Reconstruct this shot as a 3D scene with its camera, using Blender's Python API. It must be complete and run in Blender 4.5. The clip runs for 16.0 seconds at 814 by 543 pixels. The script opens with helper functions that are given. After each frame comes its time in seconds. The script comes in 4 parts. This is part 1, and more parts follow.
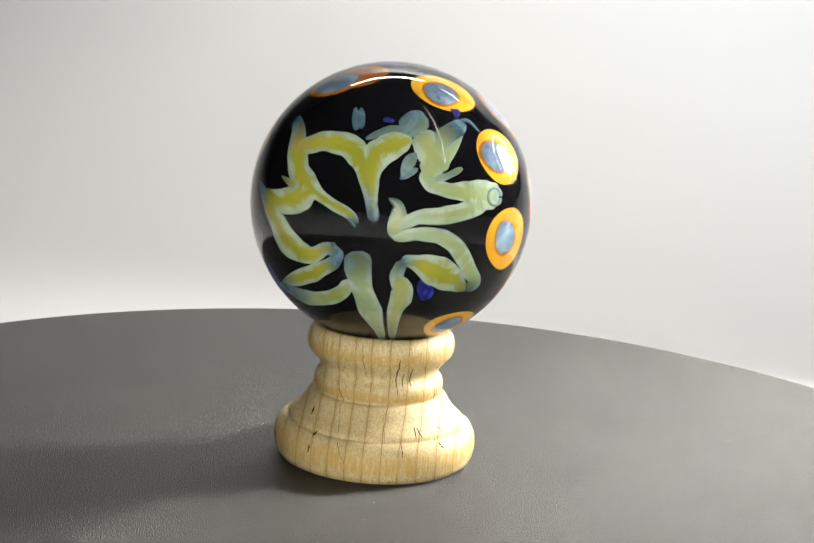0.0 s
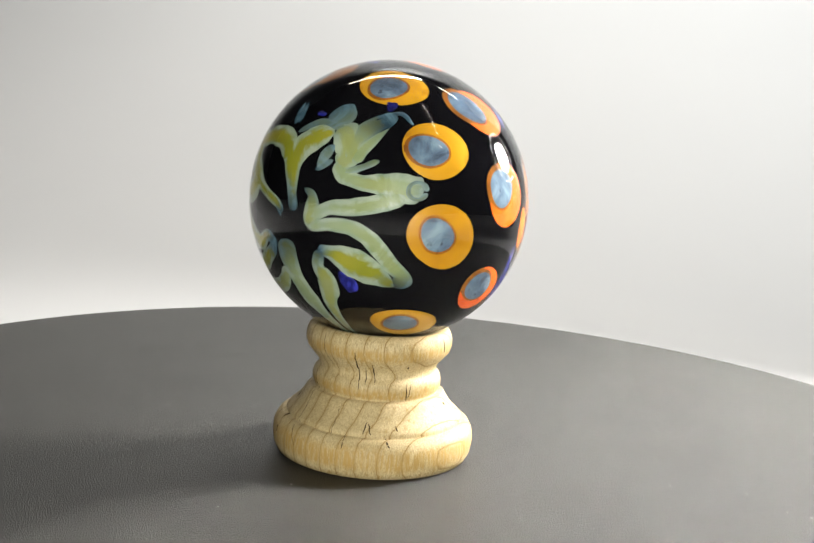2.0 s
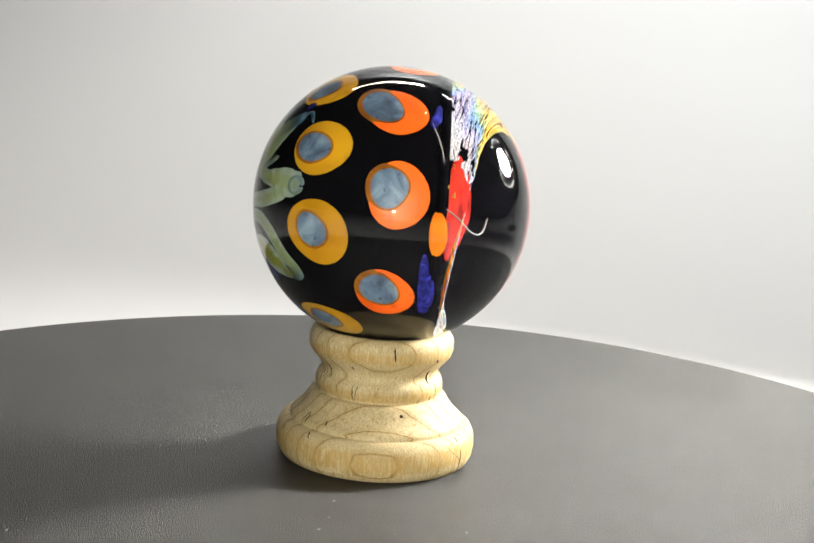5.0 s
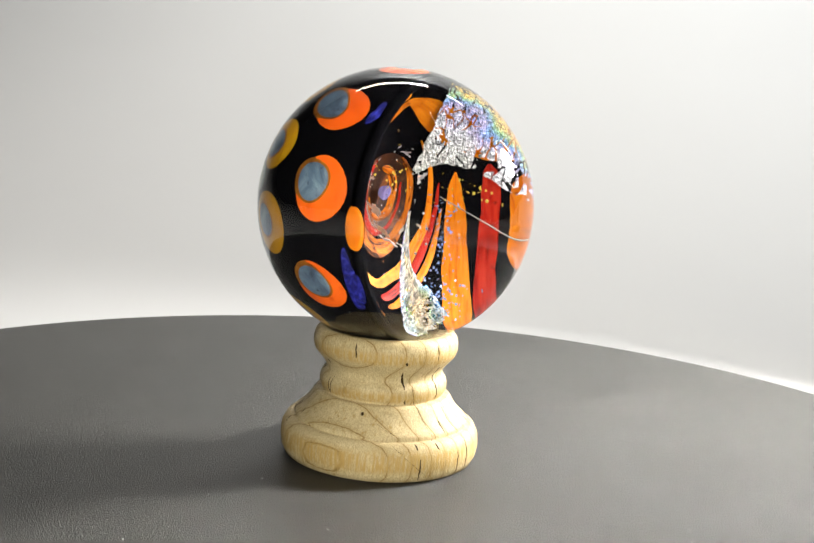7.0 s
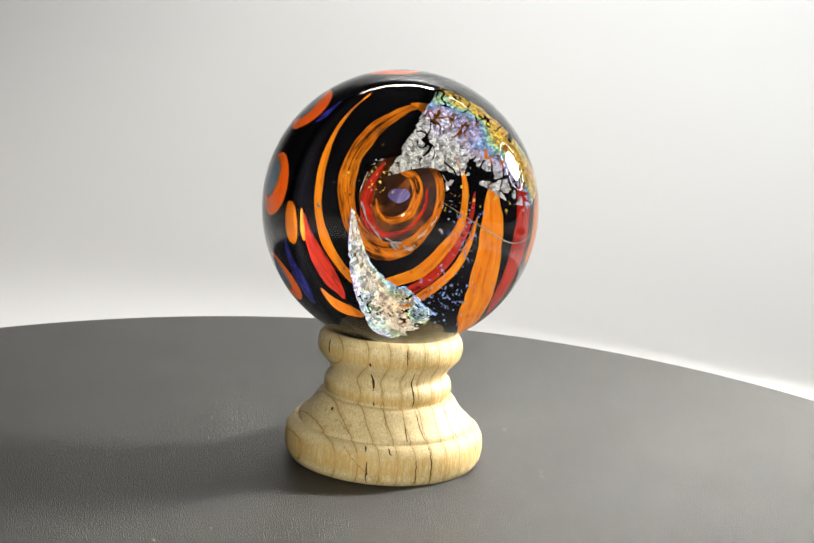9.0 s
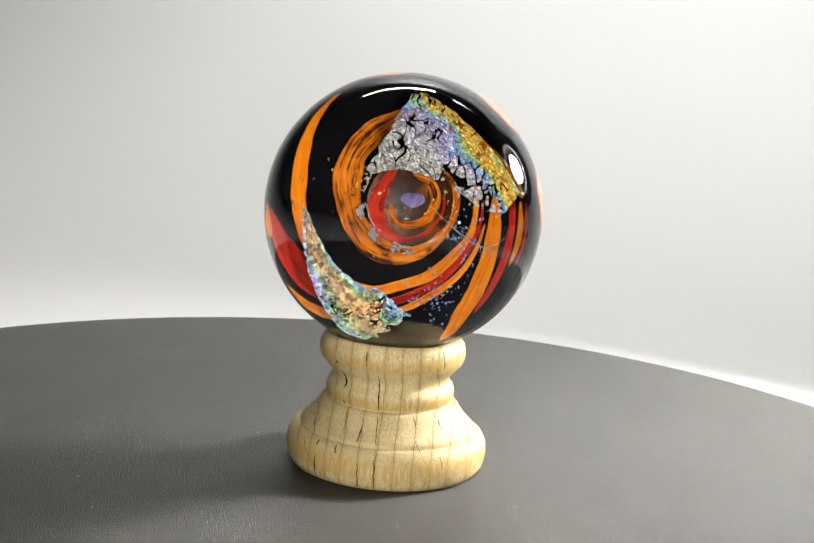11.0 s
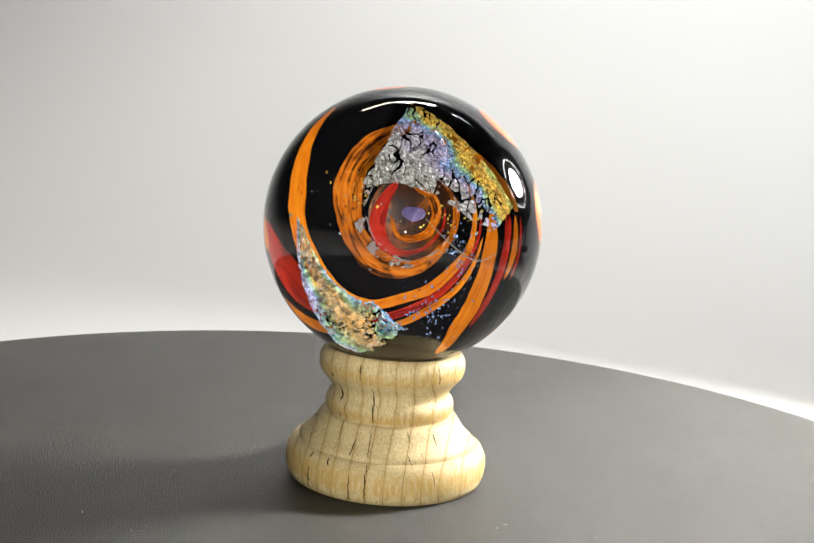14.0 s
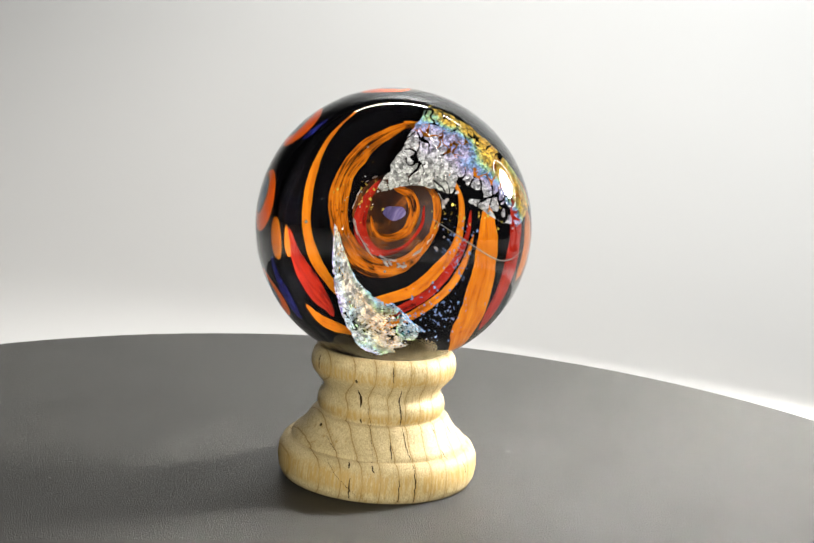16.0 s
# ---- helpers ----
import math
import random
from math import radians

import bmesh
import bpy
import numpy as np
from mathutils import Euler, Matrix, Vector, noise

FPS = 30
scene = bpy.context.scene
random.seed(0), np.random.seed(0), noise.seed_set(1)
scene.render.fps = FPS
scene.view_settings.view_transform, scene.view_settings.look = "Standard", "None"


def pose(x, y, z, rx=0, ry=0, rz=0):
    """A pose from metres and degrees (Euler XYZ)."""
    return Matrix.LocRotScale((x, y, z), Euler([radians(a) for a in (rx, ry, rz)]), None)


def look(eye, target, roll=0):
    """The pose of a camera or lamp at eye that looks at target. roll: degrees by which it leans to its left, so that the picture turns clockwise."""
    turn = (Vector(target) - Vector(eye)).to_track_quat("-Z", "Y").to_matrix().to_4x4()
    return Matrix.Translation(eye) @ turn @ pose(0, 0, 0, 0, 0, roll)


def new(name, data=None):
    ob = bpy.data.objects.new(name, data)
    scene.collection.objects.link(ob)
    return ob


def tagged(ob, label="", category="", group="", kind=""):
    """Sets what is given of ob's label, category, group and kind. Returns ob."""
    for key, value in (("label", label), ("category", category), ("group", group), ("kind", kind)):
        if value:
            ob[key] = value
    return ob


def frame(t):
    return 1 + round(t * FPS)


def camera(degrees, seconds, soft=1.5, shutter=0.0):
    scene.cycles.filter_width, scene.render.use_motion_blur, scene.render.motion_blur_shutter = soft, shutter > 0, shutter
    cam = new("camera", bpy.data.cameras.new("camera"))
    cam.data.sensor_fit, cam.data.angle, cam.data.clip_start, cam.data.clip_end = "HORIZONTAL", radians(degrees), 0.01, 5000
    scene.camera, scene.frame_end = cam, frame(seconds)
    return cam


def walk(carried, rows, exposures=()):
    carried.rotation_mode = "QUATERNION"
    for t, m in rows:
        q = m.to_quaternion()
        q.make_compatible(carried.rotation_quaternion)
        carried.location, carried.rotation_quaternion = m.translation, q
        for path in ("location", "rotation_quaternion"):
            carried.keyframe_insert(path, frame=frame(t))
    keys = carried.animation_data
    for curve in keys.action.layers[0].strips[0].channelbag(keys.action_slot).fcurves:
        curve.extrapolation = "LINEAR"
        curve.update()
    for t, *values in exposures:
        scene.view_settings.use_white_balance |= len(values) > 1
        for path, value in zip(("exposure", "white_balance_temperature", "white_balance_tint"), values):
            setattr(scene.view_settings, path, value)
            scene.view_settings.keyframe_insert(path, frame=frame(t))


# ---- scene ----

MM = 0.001
BALL_Z = 46.15 * MM      # height of the marble's centre over the platter
R = 25 * MM              # the marble is about two inches across

# ---- camera ----
cam = camera(46.37, 16.0)


def aim(y, z, yaw, pitch):
    """Camera pose behind the stand's axis, turned by yaw and pitch, leaning slightly to its left."""
    eye = Vector((0, -y, z))
    yaw, pitch = radians(yaw), radians(pitch)
    way = Vector((math.sin(yaw) * math.cos(pitch), math.cos(yaw) * math.cos(pitch), math.sin(pitch)))
    return look(eye, eye + way, 4.323)


walk(cam, [
    (0.0, aim(0.17049, 0.05916, 1.254, -8.363)),
    (0.5, aim(0.17077, 0.05922, 1.299, -8.407)),
    (1.0, aim(0.17105, 0.05927, 1.354, -8.492)),
    (1.5, aim(0.17133, 0.05932, 1.239, -8.572)),
    (2.0, aim(0.17169, 0.05938, 1.386, -8.540)),
    (2.5, aim(0.17205, 0.05945, 1.400, -8.458)),
    (3.0, aim(0.17242, 0.05952, 1.421, -8.493)),
    (3.5, aim(0.17278, 0.05958, 1.327, -8.471)),
    (4.0, aim(0.17286, 0.05960, 1.279, -8.361)),
    (6.5, aim(0.17327, 0.05967, 1.058, -8.294)),
    (7.0, aim(0.17336, 0.05969, 0.963, -8.307)),
    (7.5, aim(0.17327, 0.05967, 0.845, -8.300)),
    (8.0, aim(0.17318, 0.05966, 0.875, -8.259)),
    (8.5, aim(0.17309, 0.05964, 0.839, -8.208)),
    (9.0, aim(0.17300, 0.05962, 0.676, -8.153)),
    (11.5, aim(0.17173, 0.05939, 0.488, -7.740)),
    (12.0, aim(0.17148, 0.05935, 0.550, -7.505)),
    (12.5, aim(0.17123, 0.05930, 0.509, -7.337)),
    (13.0, aim(0.17143, 0.05934, 0.330, -7.171)),
    (13.5, aim(0.17163, 0.05937, 0.374, -7.102)),
    (14.0, aim(0.17184, 0.05941, 0.469, -7.089)),
    (14.5, aim(0.17204, 0.05945, 0.575, -7.097)),
    (15.0, aim(0.17242, 0.05952, 0.699, -7.065)),
    (15.5, aim(0.17280, 0.05959, 0.810, -7.135)),
    (16.0, aim(0.17318, 0.05966, 0.996, -7.084)),
])

# ---- world and lights ----
world = bpy.data.worlds.new("room_air")
scene.world = world
world.use_nodes = True
world.node_tree.nodes["Background"].inputs["Color"].default_value = (0.9, 0.95, 1.0, 1)
world.node_tree.nodes["Background"].inputs["Strength"].default_value = 0.0
scene.view_settings.exposure = 0.0


def area_lamp(name, eye, target, width, height, watts, colour, shape="RECTANGLE"):
    data = bpy.data.lights.new(name, "AREA")
    data.shape, data.size, data.size_y, data.energy, data.color = shape, width, height, watts, colour
    ob = new(name, data)
    ob.matrix_world = look(eye, target)
    return ob


area_lamp("side_lamp", (0.35, 0.16, 0.20), (0, 0, 0.046), 0.096, 0.096, 1.6, (1.0, 0.97, 0.93), "DISK").data.spread = radians(80)
area_lamp("phone_torch", (0.008, -0.19, 0.048), (0, 0, 0.035), 0.005, 0.005, 0.33, (1.0, 0.97, 0.88), "DISK")


def tube_lamp(name, a, b, target, thick, watts, colour, spread=160):
    """A straight tube lamp from a to b that faces the target."""
    a, b = Vector(a), Vector(b)
    mid, x = (a + b) / 2, (b - a).normalized()
    z = mid - Vector(target)
    z = (z - x * z.dot(x)).normalized()
    ob = area_lamp(name, mid, target, (b - a).length, thick, watts, colour)
    ob.data.spread = radians(spread)
    ob.matrix_world = Matrix.Translation(mid) @ Matrix((x, z.cross(x), z)).transposed().to_4x4()


tube_lamp("ceiling_tube", (-0.33, 0.42, 0.78), (0.15, 0.48, 0.80), (0, 0, 0.046), 0.030, 0.95, (1.0, 0.82, 0.64))
# added fill for the paper, lined up so its streak merges with ceiling_tube's
tube_lamp("backdrop_fill_rear", (-0.14, 0.72, 1.24), (0.24, 0.77, 1.26), (0.70, 0.85, 0.14), 0.03, 9.5, (0.985, 0.99, 0.98))
# second added fill, brightens the paper's right part; not a known room lamp
tube_lamp("backdrop_fill_side", (0.45, 0.72, 1.26), (1.0, 0.76, 1.26), (0.80, 0.92, 0.15), 0.05, 4.2, (0.985, 0.99, 0.98), 95)
tube_lamp("thin_tube", (0.23, 0.0, 0.92), (0.54, -0.50, 0.57), (0, 0, 0.046), 0.006, 0.3, (1.0, 0.85, 0.65))


# ---- materials ----
def material(name, colour=(0.5, 0.5, 0.5), rough=0.5, metal=0.0, spec=0.5):
    m = bpy.data.materials.new(name)
    m.use_nodes = True
    b = m.node_tree.nodes["Principled BSDF"]
    b.inputs["Base Color"].default_value = (*colour, 1)
    b.inputs["Roughness"].default_value = rough
    b.inputs["Metallic"].default_value = metal
    b.inputs["Specular IOR Level"].default_value = spec
    return m


class Nodes:
    """Small builder for a material's node tree."""

    def __init__(self, m):
        self.t = m.node_tree
        self.b = self.t.nodes["Principled BSDF"]

    def node(self, kind, **inputs):
        n = self.t.nodes.new(kind)
        for key, value in inputs.items():
            self.put(n.inputs[key.replace("_", " ")], value)
        return n

    def put(self, socket, value):
        if hasattr(value, "links"):
            self.t.links.new(value, socket)
        else:
            socket.default_value = value

    def coords(self, scale=(1, 1, 1), turn=(0, 0, 0)):
        c = self.node("ShaderNodeTexCoord")
        m = self.node("ShaderNodeMapping", Vector=c.outputs["Object"])
        m.inputs["Scale"].default_value = scale
        m.inputs["Rotation"].default_value = turn
        return m.outputs["Vector"]

    def noise(self, vector, scale, detail=3.0, rough=0.5, distort=0.0):
        n = self.node("ShaderNodeTexNoise", Vector=vector, Scale=scale, Detail=detail, Roughness=rough, Distortion=distort)
        return n.outputs["Fac"]

    def ramp(self, fac, *stops):
        n = self.node("ShaderNodeValToRGB", Fac=fac)
        e = n.color_ramp.elements
        while len(e) < len(stops):
            e.new(0.5)
        for k, (pos, col) in enumerate(stops):
            e[k].position, e[k].color = pos, (*col, 1)
        return n.outputs["Color"]

    def mix(self, fac, a, b, blend="MIX"):
        n = self.t.nodes.new("ShaderNodeMix")
        n.data_type, n.blend_type = "RGBA", blend
        self.put(n.inputs[0], fac)
        self.put(n.inputs[6], a if hasattr(a, "links") else (*a, 1))
        self.put(n.inputs[7], b if hasattr(b, "links") else (*b, 1))
        return n.outputs[2]

    def maths(self, op, a, b=0.0):
        n = self.t.nodes.new("ShaderNodeMath")
        n.operation = op
        self.put(n.inputs[0], a)
        self.put(n.inputs[1], b)
        return n.outputs[0]

    def bump(self, height, strength=0.3, distance=0.0002):
        n = self.node("ShaderNodeBump", Height=height, Strength=strength, Distance=distance)
        self.put(self.b.inputs["Normal"], n.outputs["Normal"])
        return n

    def attribute(self, name):
        n = self.t.nodes.new("ShaderNodeAttribute")
        n.attribute_name = name
        return n.outputs["Fac"]

    def colour(self, value):
        self.put(self.b.inputs["Base Color"], value)

    def rough(self, value):
        self.put(self.b.inputs["Roughness"], value)


def make_paper():
    m = material("white_backdrop_paper", (0.70, 0.705, 0.70), 0.9, 0, 0.1)
    n = Nodes(m)
    v = n.coords()
    n.colour(n.mix(n.noise(v, 5, 2), (0.685, 0.69, 0.685), (0.715, 0.72, 0.715)))
    return m


def make_platter():
    m = material("black_textured_platter", (0.03, 0.028, 0.026), 0.5, 0, 0.55)
    n = Nodes(m)
    v = n.coords()
    grain = n.maths("ADD", n.noise(v, 4300, 1, 0.5), n.node("ShaderNodeTexVoronoi", Vector=v, Scale=5200.0).outputs["Distance"])
    n.put(n.b.inputs["Specular Tint"], (1.0, 0.975, 0.90, 1))
    patch = n.noise(v, 26, 4, 0.6)
    n.colour(n.mix(patch, (0.016, 0.0155, 0.0145), (0.025, 0.0245, 0.0225)))
    n.rough(n.ramp(n.noise(v, 45, 3), (0.3, (0.30, 0.30, 0.30)), (0.7, (0.35, 0.35, 0.35))))
    n.bump(grain, 1.0, 0.00022)
    return m


def make_wood():
    m = material("pale_turned_maple", (0.6, 0.45, 0.26), 0.55, 0, 0.25)
    n = Nodes(m)
    v = n.coords((1, 1, 0.05), (0.02, 0.03, 0.1))
    wave = n.node("ShaderNodeTexWave", Vector=v, Scale=104.0, Distortion=1.3, Detail=3.0)
    wave.inputs["Detail Scale"].default_value = 1.4
    base = n.ramp(wave.outputs["Fac"], (0.0, (0.32, 0.22, 0.08)), (0.004, (0.40, 0.29, 0.13)), (0.012, (0.55, 0.44, 0.24)), (0.25, (0.60, 0.495, 0.29)), (1.0, (0.62, 0.515, 0.305)))
    fibre = n.noise(n.coords((1, 1, 0.045)), 3300, 3, 0.65)
    col = n.mix(0.62, base, n.ramp(fibre, (0.3, (0.55, 0.52, 0.45)), (0.7, (1, 1, 1))), "MULTIPLY")
    broad = n.noise(n.coords((1, 1, 0.3)), 95, 3, 0.6)
    col = n.mix(0.6, col, n.ramp(broad, (0.35, (0.82, 0.78, 0.66)), (0.65, (1.05, 1.04, 1.0))), "MULTIPLY")
    flecks = n.noise(n.coords((1, 1, 0.13)), 1500, 2, 0.5)
    zone = n.ramp(n.noise(n.coords((0.4, 0.4, 2.2)), 120, 2), (0.45, (0, 0, 0)), (0.6, (1, 1, 1)))
    fleck = n.mix(1.0, n.ramp(flecks, (0.56, (0, 0, 0)), (0.68, (0.7, 0.7, 0.7))), zone, "MULTIPLY")
    col = n.mix(fleck, col, (0.34, 0.22, 0.06))
    fuzz = n.noise(n.coords((1, 1, 0.3)), 7000, 2, 0.7)
    col = n.mix(1.0, col, n.ramp(fuzz, (0.36, (0.74, 0.70, 0.60)), (0.52, (1, 1, 1)), (0.66, (1.12, 1.13, 1.14))), "MULTIPLY")
    # warmer bands where the beads cut across the fibre
    height = n.node("ShaderNodeSeparateXYZ", Vector=n.node("ShaderNodeTexCoord").outputs["Object"]).outputs["Z"]
    height = n.maths("ADD", n.maths("MULTIPLY", height, 40.0), n.maths("MULTIPLY", n.maths("SUBTRACT", broad, 0.5), 0.06))
    k, w = (0, 0, 0), (1, 1, 1)
    band = n.ramp(height, (0.06, k), (0.10, w), (0.19, w), (0.25, k), (0.49, k), (0.51, w), (0.55, w), (0.59, k), (0.76, k), (0.80, w), (0.84, w), (0.88, k))
    fine = n.ramp(n.noise(n.coords((1, 1, 0.12)), 2100, 2, 0.6), (0.40, (0.25, 0.25, 0.25)), (0.60, (0.95, 0.95, 0.95)))
    col = n.mix(n.mix(1.0, band, fine, "MULTIPLY"), col, (0.43, 0.28, 0.085))
    n.colour(col)
    n.bump(n.maths("ADD", fibre, fuzz), 0.4, 0.00012)
    return m


def make_glass():
    m = material("clear_glass", (1, 1, 1), 0.0, 0, 0.5)
    b = m.node_tree.nodes["Principled BSDF"]
    b.inputs["Transmission Weight"].default_value = 1.0
    b.inputs["IOR"].default_value = 1.5
    return m


def make_black():
    m = material("black_glass", (0.004, 0.004, 0.007), 0.5, 0, 0.0)
    n = Nodes(m)
    n.colour(n.mix(n.noise(n.coords(), 90, 3), (0.0016, 0.0016, 0.002), (0.0035, 0.0035, 0.0045)))
    return m


def streaked(name, dark, mid, light, scale=160, stretch=(1, 1, 1)):
    """Opaque coloured glass with drawn streaks."""
    m = material(name, mid, 0.4, 0, 0.15)
    n = Nodes(m)
    v = n.coords(stretch)
    f = n.noise(v, scale, 5, 0.6, 1.2)
    col = n.ramp(f, (0.3, dark), (0.5, mid), (0.72, light))
    col = n.mix(n.ramp(n.noise(v, scale * 6, 2), (0.62, (0, 0, 0)), (0.75, (1, 1, 1))), col, dark)
    n.colour(col)
    return m


def drawn(name, dark, mid, light, veins):
    """Coloured glass pulled into streaks along its stripe."""
    m = material(name, mid, 0.6, 0, 0.05)
    n = Nodes(m)
    a = n.node("ShaderNodeAttribute")
    a.attribute_name = "drawn"
    mp = n.node("ShaderNodeMapping", Vector=a.outputs["Vector"])
    mp.inputs["Scale"].default_value = (3.2, 0.35, 1)
    f = n.noise(mp.outputs["Vector"], 2.0, 4, 0.6, 0.8)
    g = n.noise(n.coords(), 170, 4, 0.6, 1.5)
    col = n.ramp(n.maths("ADD", n.maths("MULTIPLY", f, 0.65), n.maths("MULTIPLY", g, 0.35)), (veins, dark), (veins + 0.09, mid), (0.66, light))
    n.colour(n.mix(n.ramp(n.noise(n.coords(), 1100, 2), (0.66, (0, 0, 0)), (0.76, (1, 1, 1))), col, dark))
    return m


def make_tendril():
    m = material("milky_green_glass", (0.4, 0.5, 0.25), 0.35, 0, 0.15)
    n = Nodes(m)
    v = n.coords()
    rim, tip = n.attribute("rim"), n.attribute("tip")
    f = n.noise(v, 130, 5, 0.6, 2.0)
    g = n.noise(v, 75, 2)
    yellow = n.ramp(g, (0.35, (0.173, 0.187, 0.0144)), (0.56, (0.238, 0.23, 0.0252)), (0.66, (0.274, 0.209, 0.072)), (0.74, (0.202, 0.238, 0.0864)))
    milk = n.ramp(f, (0.3, (0.158, 0.209, 0.101)), (0.6, (0.209, 0.259, 0.151)))
    drift = n.maths("ADD", n.attribute("milk"), n.maths("MULTIPLY", n.maths("SUBTRACT", g, 0.5), 1.2))
    heart = n.mix(n.ramp(drift, (0.3, (0, 0, 0)), (0.8, (1, 1, 1))), yellow, milk)
    pale = n.ramp(f, (0.3, (0.115, 0.18, 0.13)), (0.62, (0.266, 0.317, 0.245)))
    blend = n.maths("ADD", rim, n.maths("MULTIPLY", n.maths("SUBTRACT", f, 0.48), 1.8))
    col = n.mix(n.ramp(blend, (0.4, (0, 0, 0)), (0.8, (1, 1, 1))), heart, pale)
    smoke = n.ramp(f, (0.36, (0.00576, 0.0101, 0.0144)), (0.5, (0.0252, 0.0612, 0.0864)), (0.7, (0.0936, 0.166, 0.209)))
    col = n.mix(n.ramp(n.maths("ADD", tip, n.maths("MULTIPLY", n.maths("SUBTRACT", f, 0.5), 0.8)), (0.12, (0, 0, 0)), (0.8, (1, 1, 1))), col, smoke)
    n.colour(col)
    return m


def make_foil(name, stops, scale, flip, rough, metal, relief):
    """Crackled dichroic foil: its colour drifts along the sheet and differs between facets that face either way."""
    m = material(name, (0.8, 0.8, 0.8), rough, metal, 0.5)
    n = Nodes(m)
    across = n.attribute("across")
    v = n.coords()
    wob = n.maths("MULTIPLY", n.maths("SUBTRACT", n.noise(v, 260, 3), 0.5), 0.5)
    dot = n.node("ShaderNodeVectorMath", Vector=n.node("ShaderNodeTexCoord").outputs["Normal"])
    dot.operation = "DOT_PRODUCT"
    dot.inputs[1].default_value = (0.99, -0.139, 0)
    turned = n.maths("MULTIPLY", n.maths("ABSOLUTE", dot.outputs["Value"]), flip)
    col = n.ramp(n.maths("ADD", n.maths("ADD", across, wob), turned), *stops)
    silver = n.ramp(n.noise(v, 500, 2), (0.35, (0.48, 0.48, 0.56)), (0.5, (0.72, 0.72, 0.71)), (0.62, (0.50, 0.58, 0.72)))
    cells = n.node("ShaderNodeTexVoronoi", Vector=v, Scale=scale)
    crackle = n.node("ShaderNodeTexVoronoi", Vector=v, Scale=scale * 0.95)
    crackle.feature = "DISTANCE_TO_EDGE"
    col = n.mix(n.attribute("lean"), col, silver)
    # sparkle of tilted facets put into the colour: random brightness for each cell
    cell_sparkle = n.node("ShaderNodeSeparateColor", Color=cells.outputs["Color"])
    col = n.mix(1.0, col, n.ramp(cell_sparkle.outputs[0], (0.0, (0.35, 0.35, 0.35)), (0.5, (0.9, 0.9, 0.9)), (1.0, (1.5, 1.5, 1.5))), "MULTIPLY")
    n.colour(n.mix(n.ramp(crackle.outputs["Distance"], (0.01, (0.75, 0.75, 0.75)), (0.05, (0, 0, 0))), col, (0.02, 0.02, 0.02)))
    n.bump(n.maths("ADD", cells.outputs["Distance"], n.noise(v, scale * 1.5, 2)), 1.0, relief)
    return m


PAPER, PLATTER, WOOD, GLASS, BLACK = make_paper(), make_platter(), make_wood(), make_glass(), make_black()
YELLOW = streaked("yolk_yellow_glass", (0.30, 0.14, 0.004), (0.43, 0.225, 0.006), (0.48, 0.265, 0.010), 60)
TANGERINE = streaked("tangerine_glass", (0.55, 0.075, 0.004), (0.70, 0.105, 0.006), (0.76, 0.14, 0.010), 60)
SLATE = streaked("slate_blue_glass", (0.035, 0.05, 0.075), (0.09, 0.14, 0.20), (0.20, 0.28, 0.32), 150)
UMBER = streaked("umber_glass", (0.10, 0.03, 0.004), (0.22, 0.08, 0.006), (0.3, 0.12, 0.01), 150)
AMBER = streaked("mottled_amber_glass", (0.004, 0.0015, 0.001), (0.03, 0.008, 0.002), (0.40, 0.11, 0.010), 190)
LILAC = streaked("lilac_glass", (0.02, 0.015, 0.06), (0.10, 0.08, 0.22), (0.36, 0.32, 0.5), 200)
COBALT = streaked("cobalt_glass", (0.003, 0.003, 0.03), (0.007, 0.008, 0.11), (0.04, 0.05, 0.42), 420)
TENDRIL = make_tendril()
ORANGE = drawn("amber_orange_glass", (0.20, 0.04, 0.002), (0.49, 0.125, 0.003), (0.66, 0.23, 0.010), 0.33)
VEINED = drawn("veined_amber_glass", (0.020, 0.005, 0.001), (0.38, 0.095, 0.003), (0.62, 0.21, 0.010), 0.42)
RED = drawn("dark_red_glass", (0.07, 0.003, 0.002), (0.27, 0.009, 0.005), (0.42, 0.03, 0.012), 0.36)
CREST_FOIL = make_foil("crackled_silver_gold_foil", ((0.2, (0.40, 0.41, 0.39)), (0.48, (0.42, 0.42, 0.46)), (0.57, (0.34, 0.30, 0.50)), (0.64, (0.16, 0.30, 0.58)), (0.69, (0.26, 0.46, 0.26)), (0.75, (0.60, 0.42, 0.06)), (0.90, (0.58, 0.33, 0.04)), (1.0, (0.42, 0.48, 0.14))), 2400, 0.1, 0.40, 0.55, 0.00014)
FLARE_FOIL = make_foil("glittering_rainbow_foil", ((0.10, (0.35, 0.25, 0.85)), (0.18, (0.15, 0.45, 0.75)), (0.25, (0.3, 0.75, 0.2)), (0.33, (0.85, 0.50, 0.015)), (0.58, (0.85, 0.40, 0.012)), (0.68, (0.35, 0.75, 0.2)), (0.78, (0.05, 0.4, 0.75)), (1.0, (0.15, 0.15, 0.85))), 1700, 0.0, 0.30, 0.30, 0.0003)
CRACK = material("dark_crack", (0.035, 0.02, 0.008), 0.8, 0, 0.1)
FILAMENT = material("pale_glass_thread", (0.22, 0.23, 0.23), 0.08, 0, 0.9)
BLUE_FLECK = material("blue_foil_fleck", (0.30, 0.48, 0.95), 0.25, 0.5)
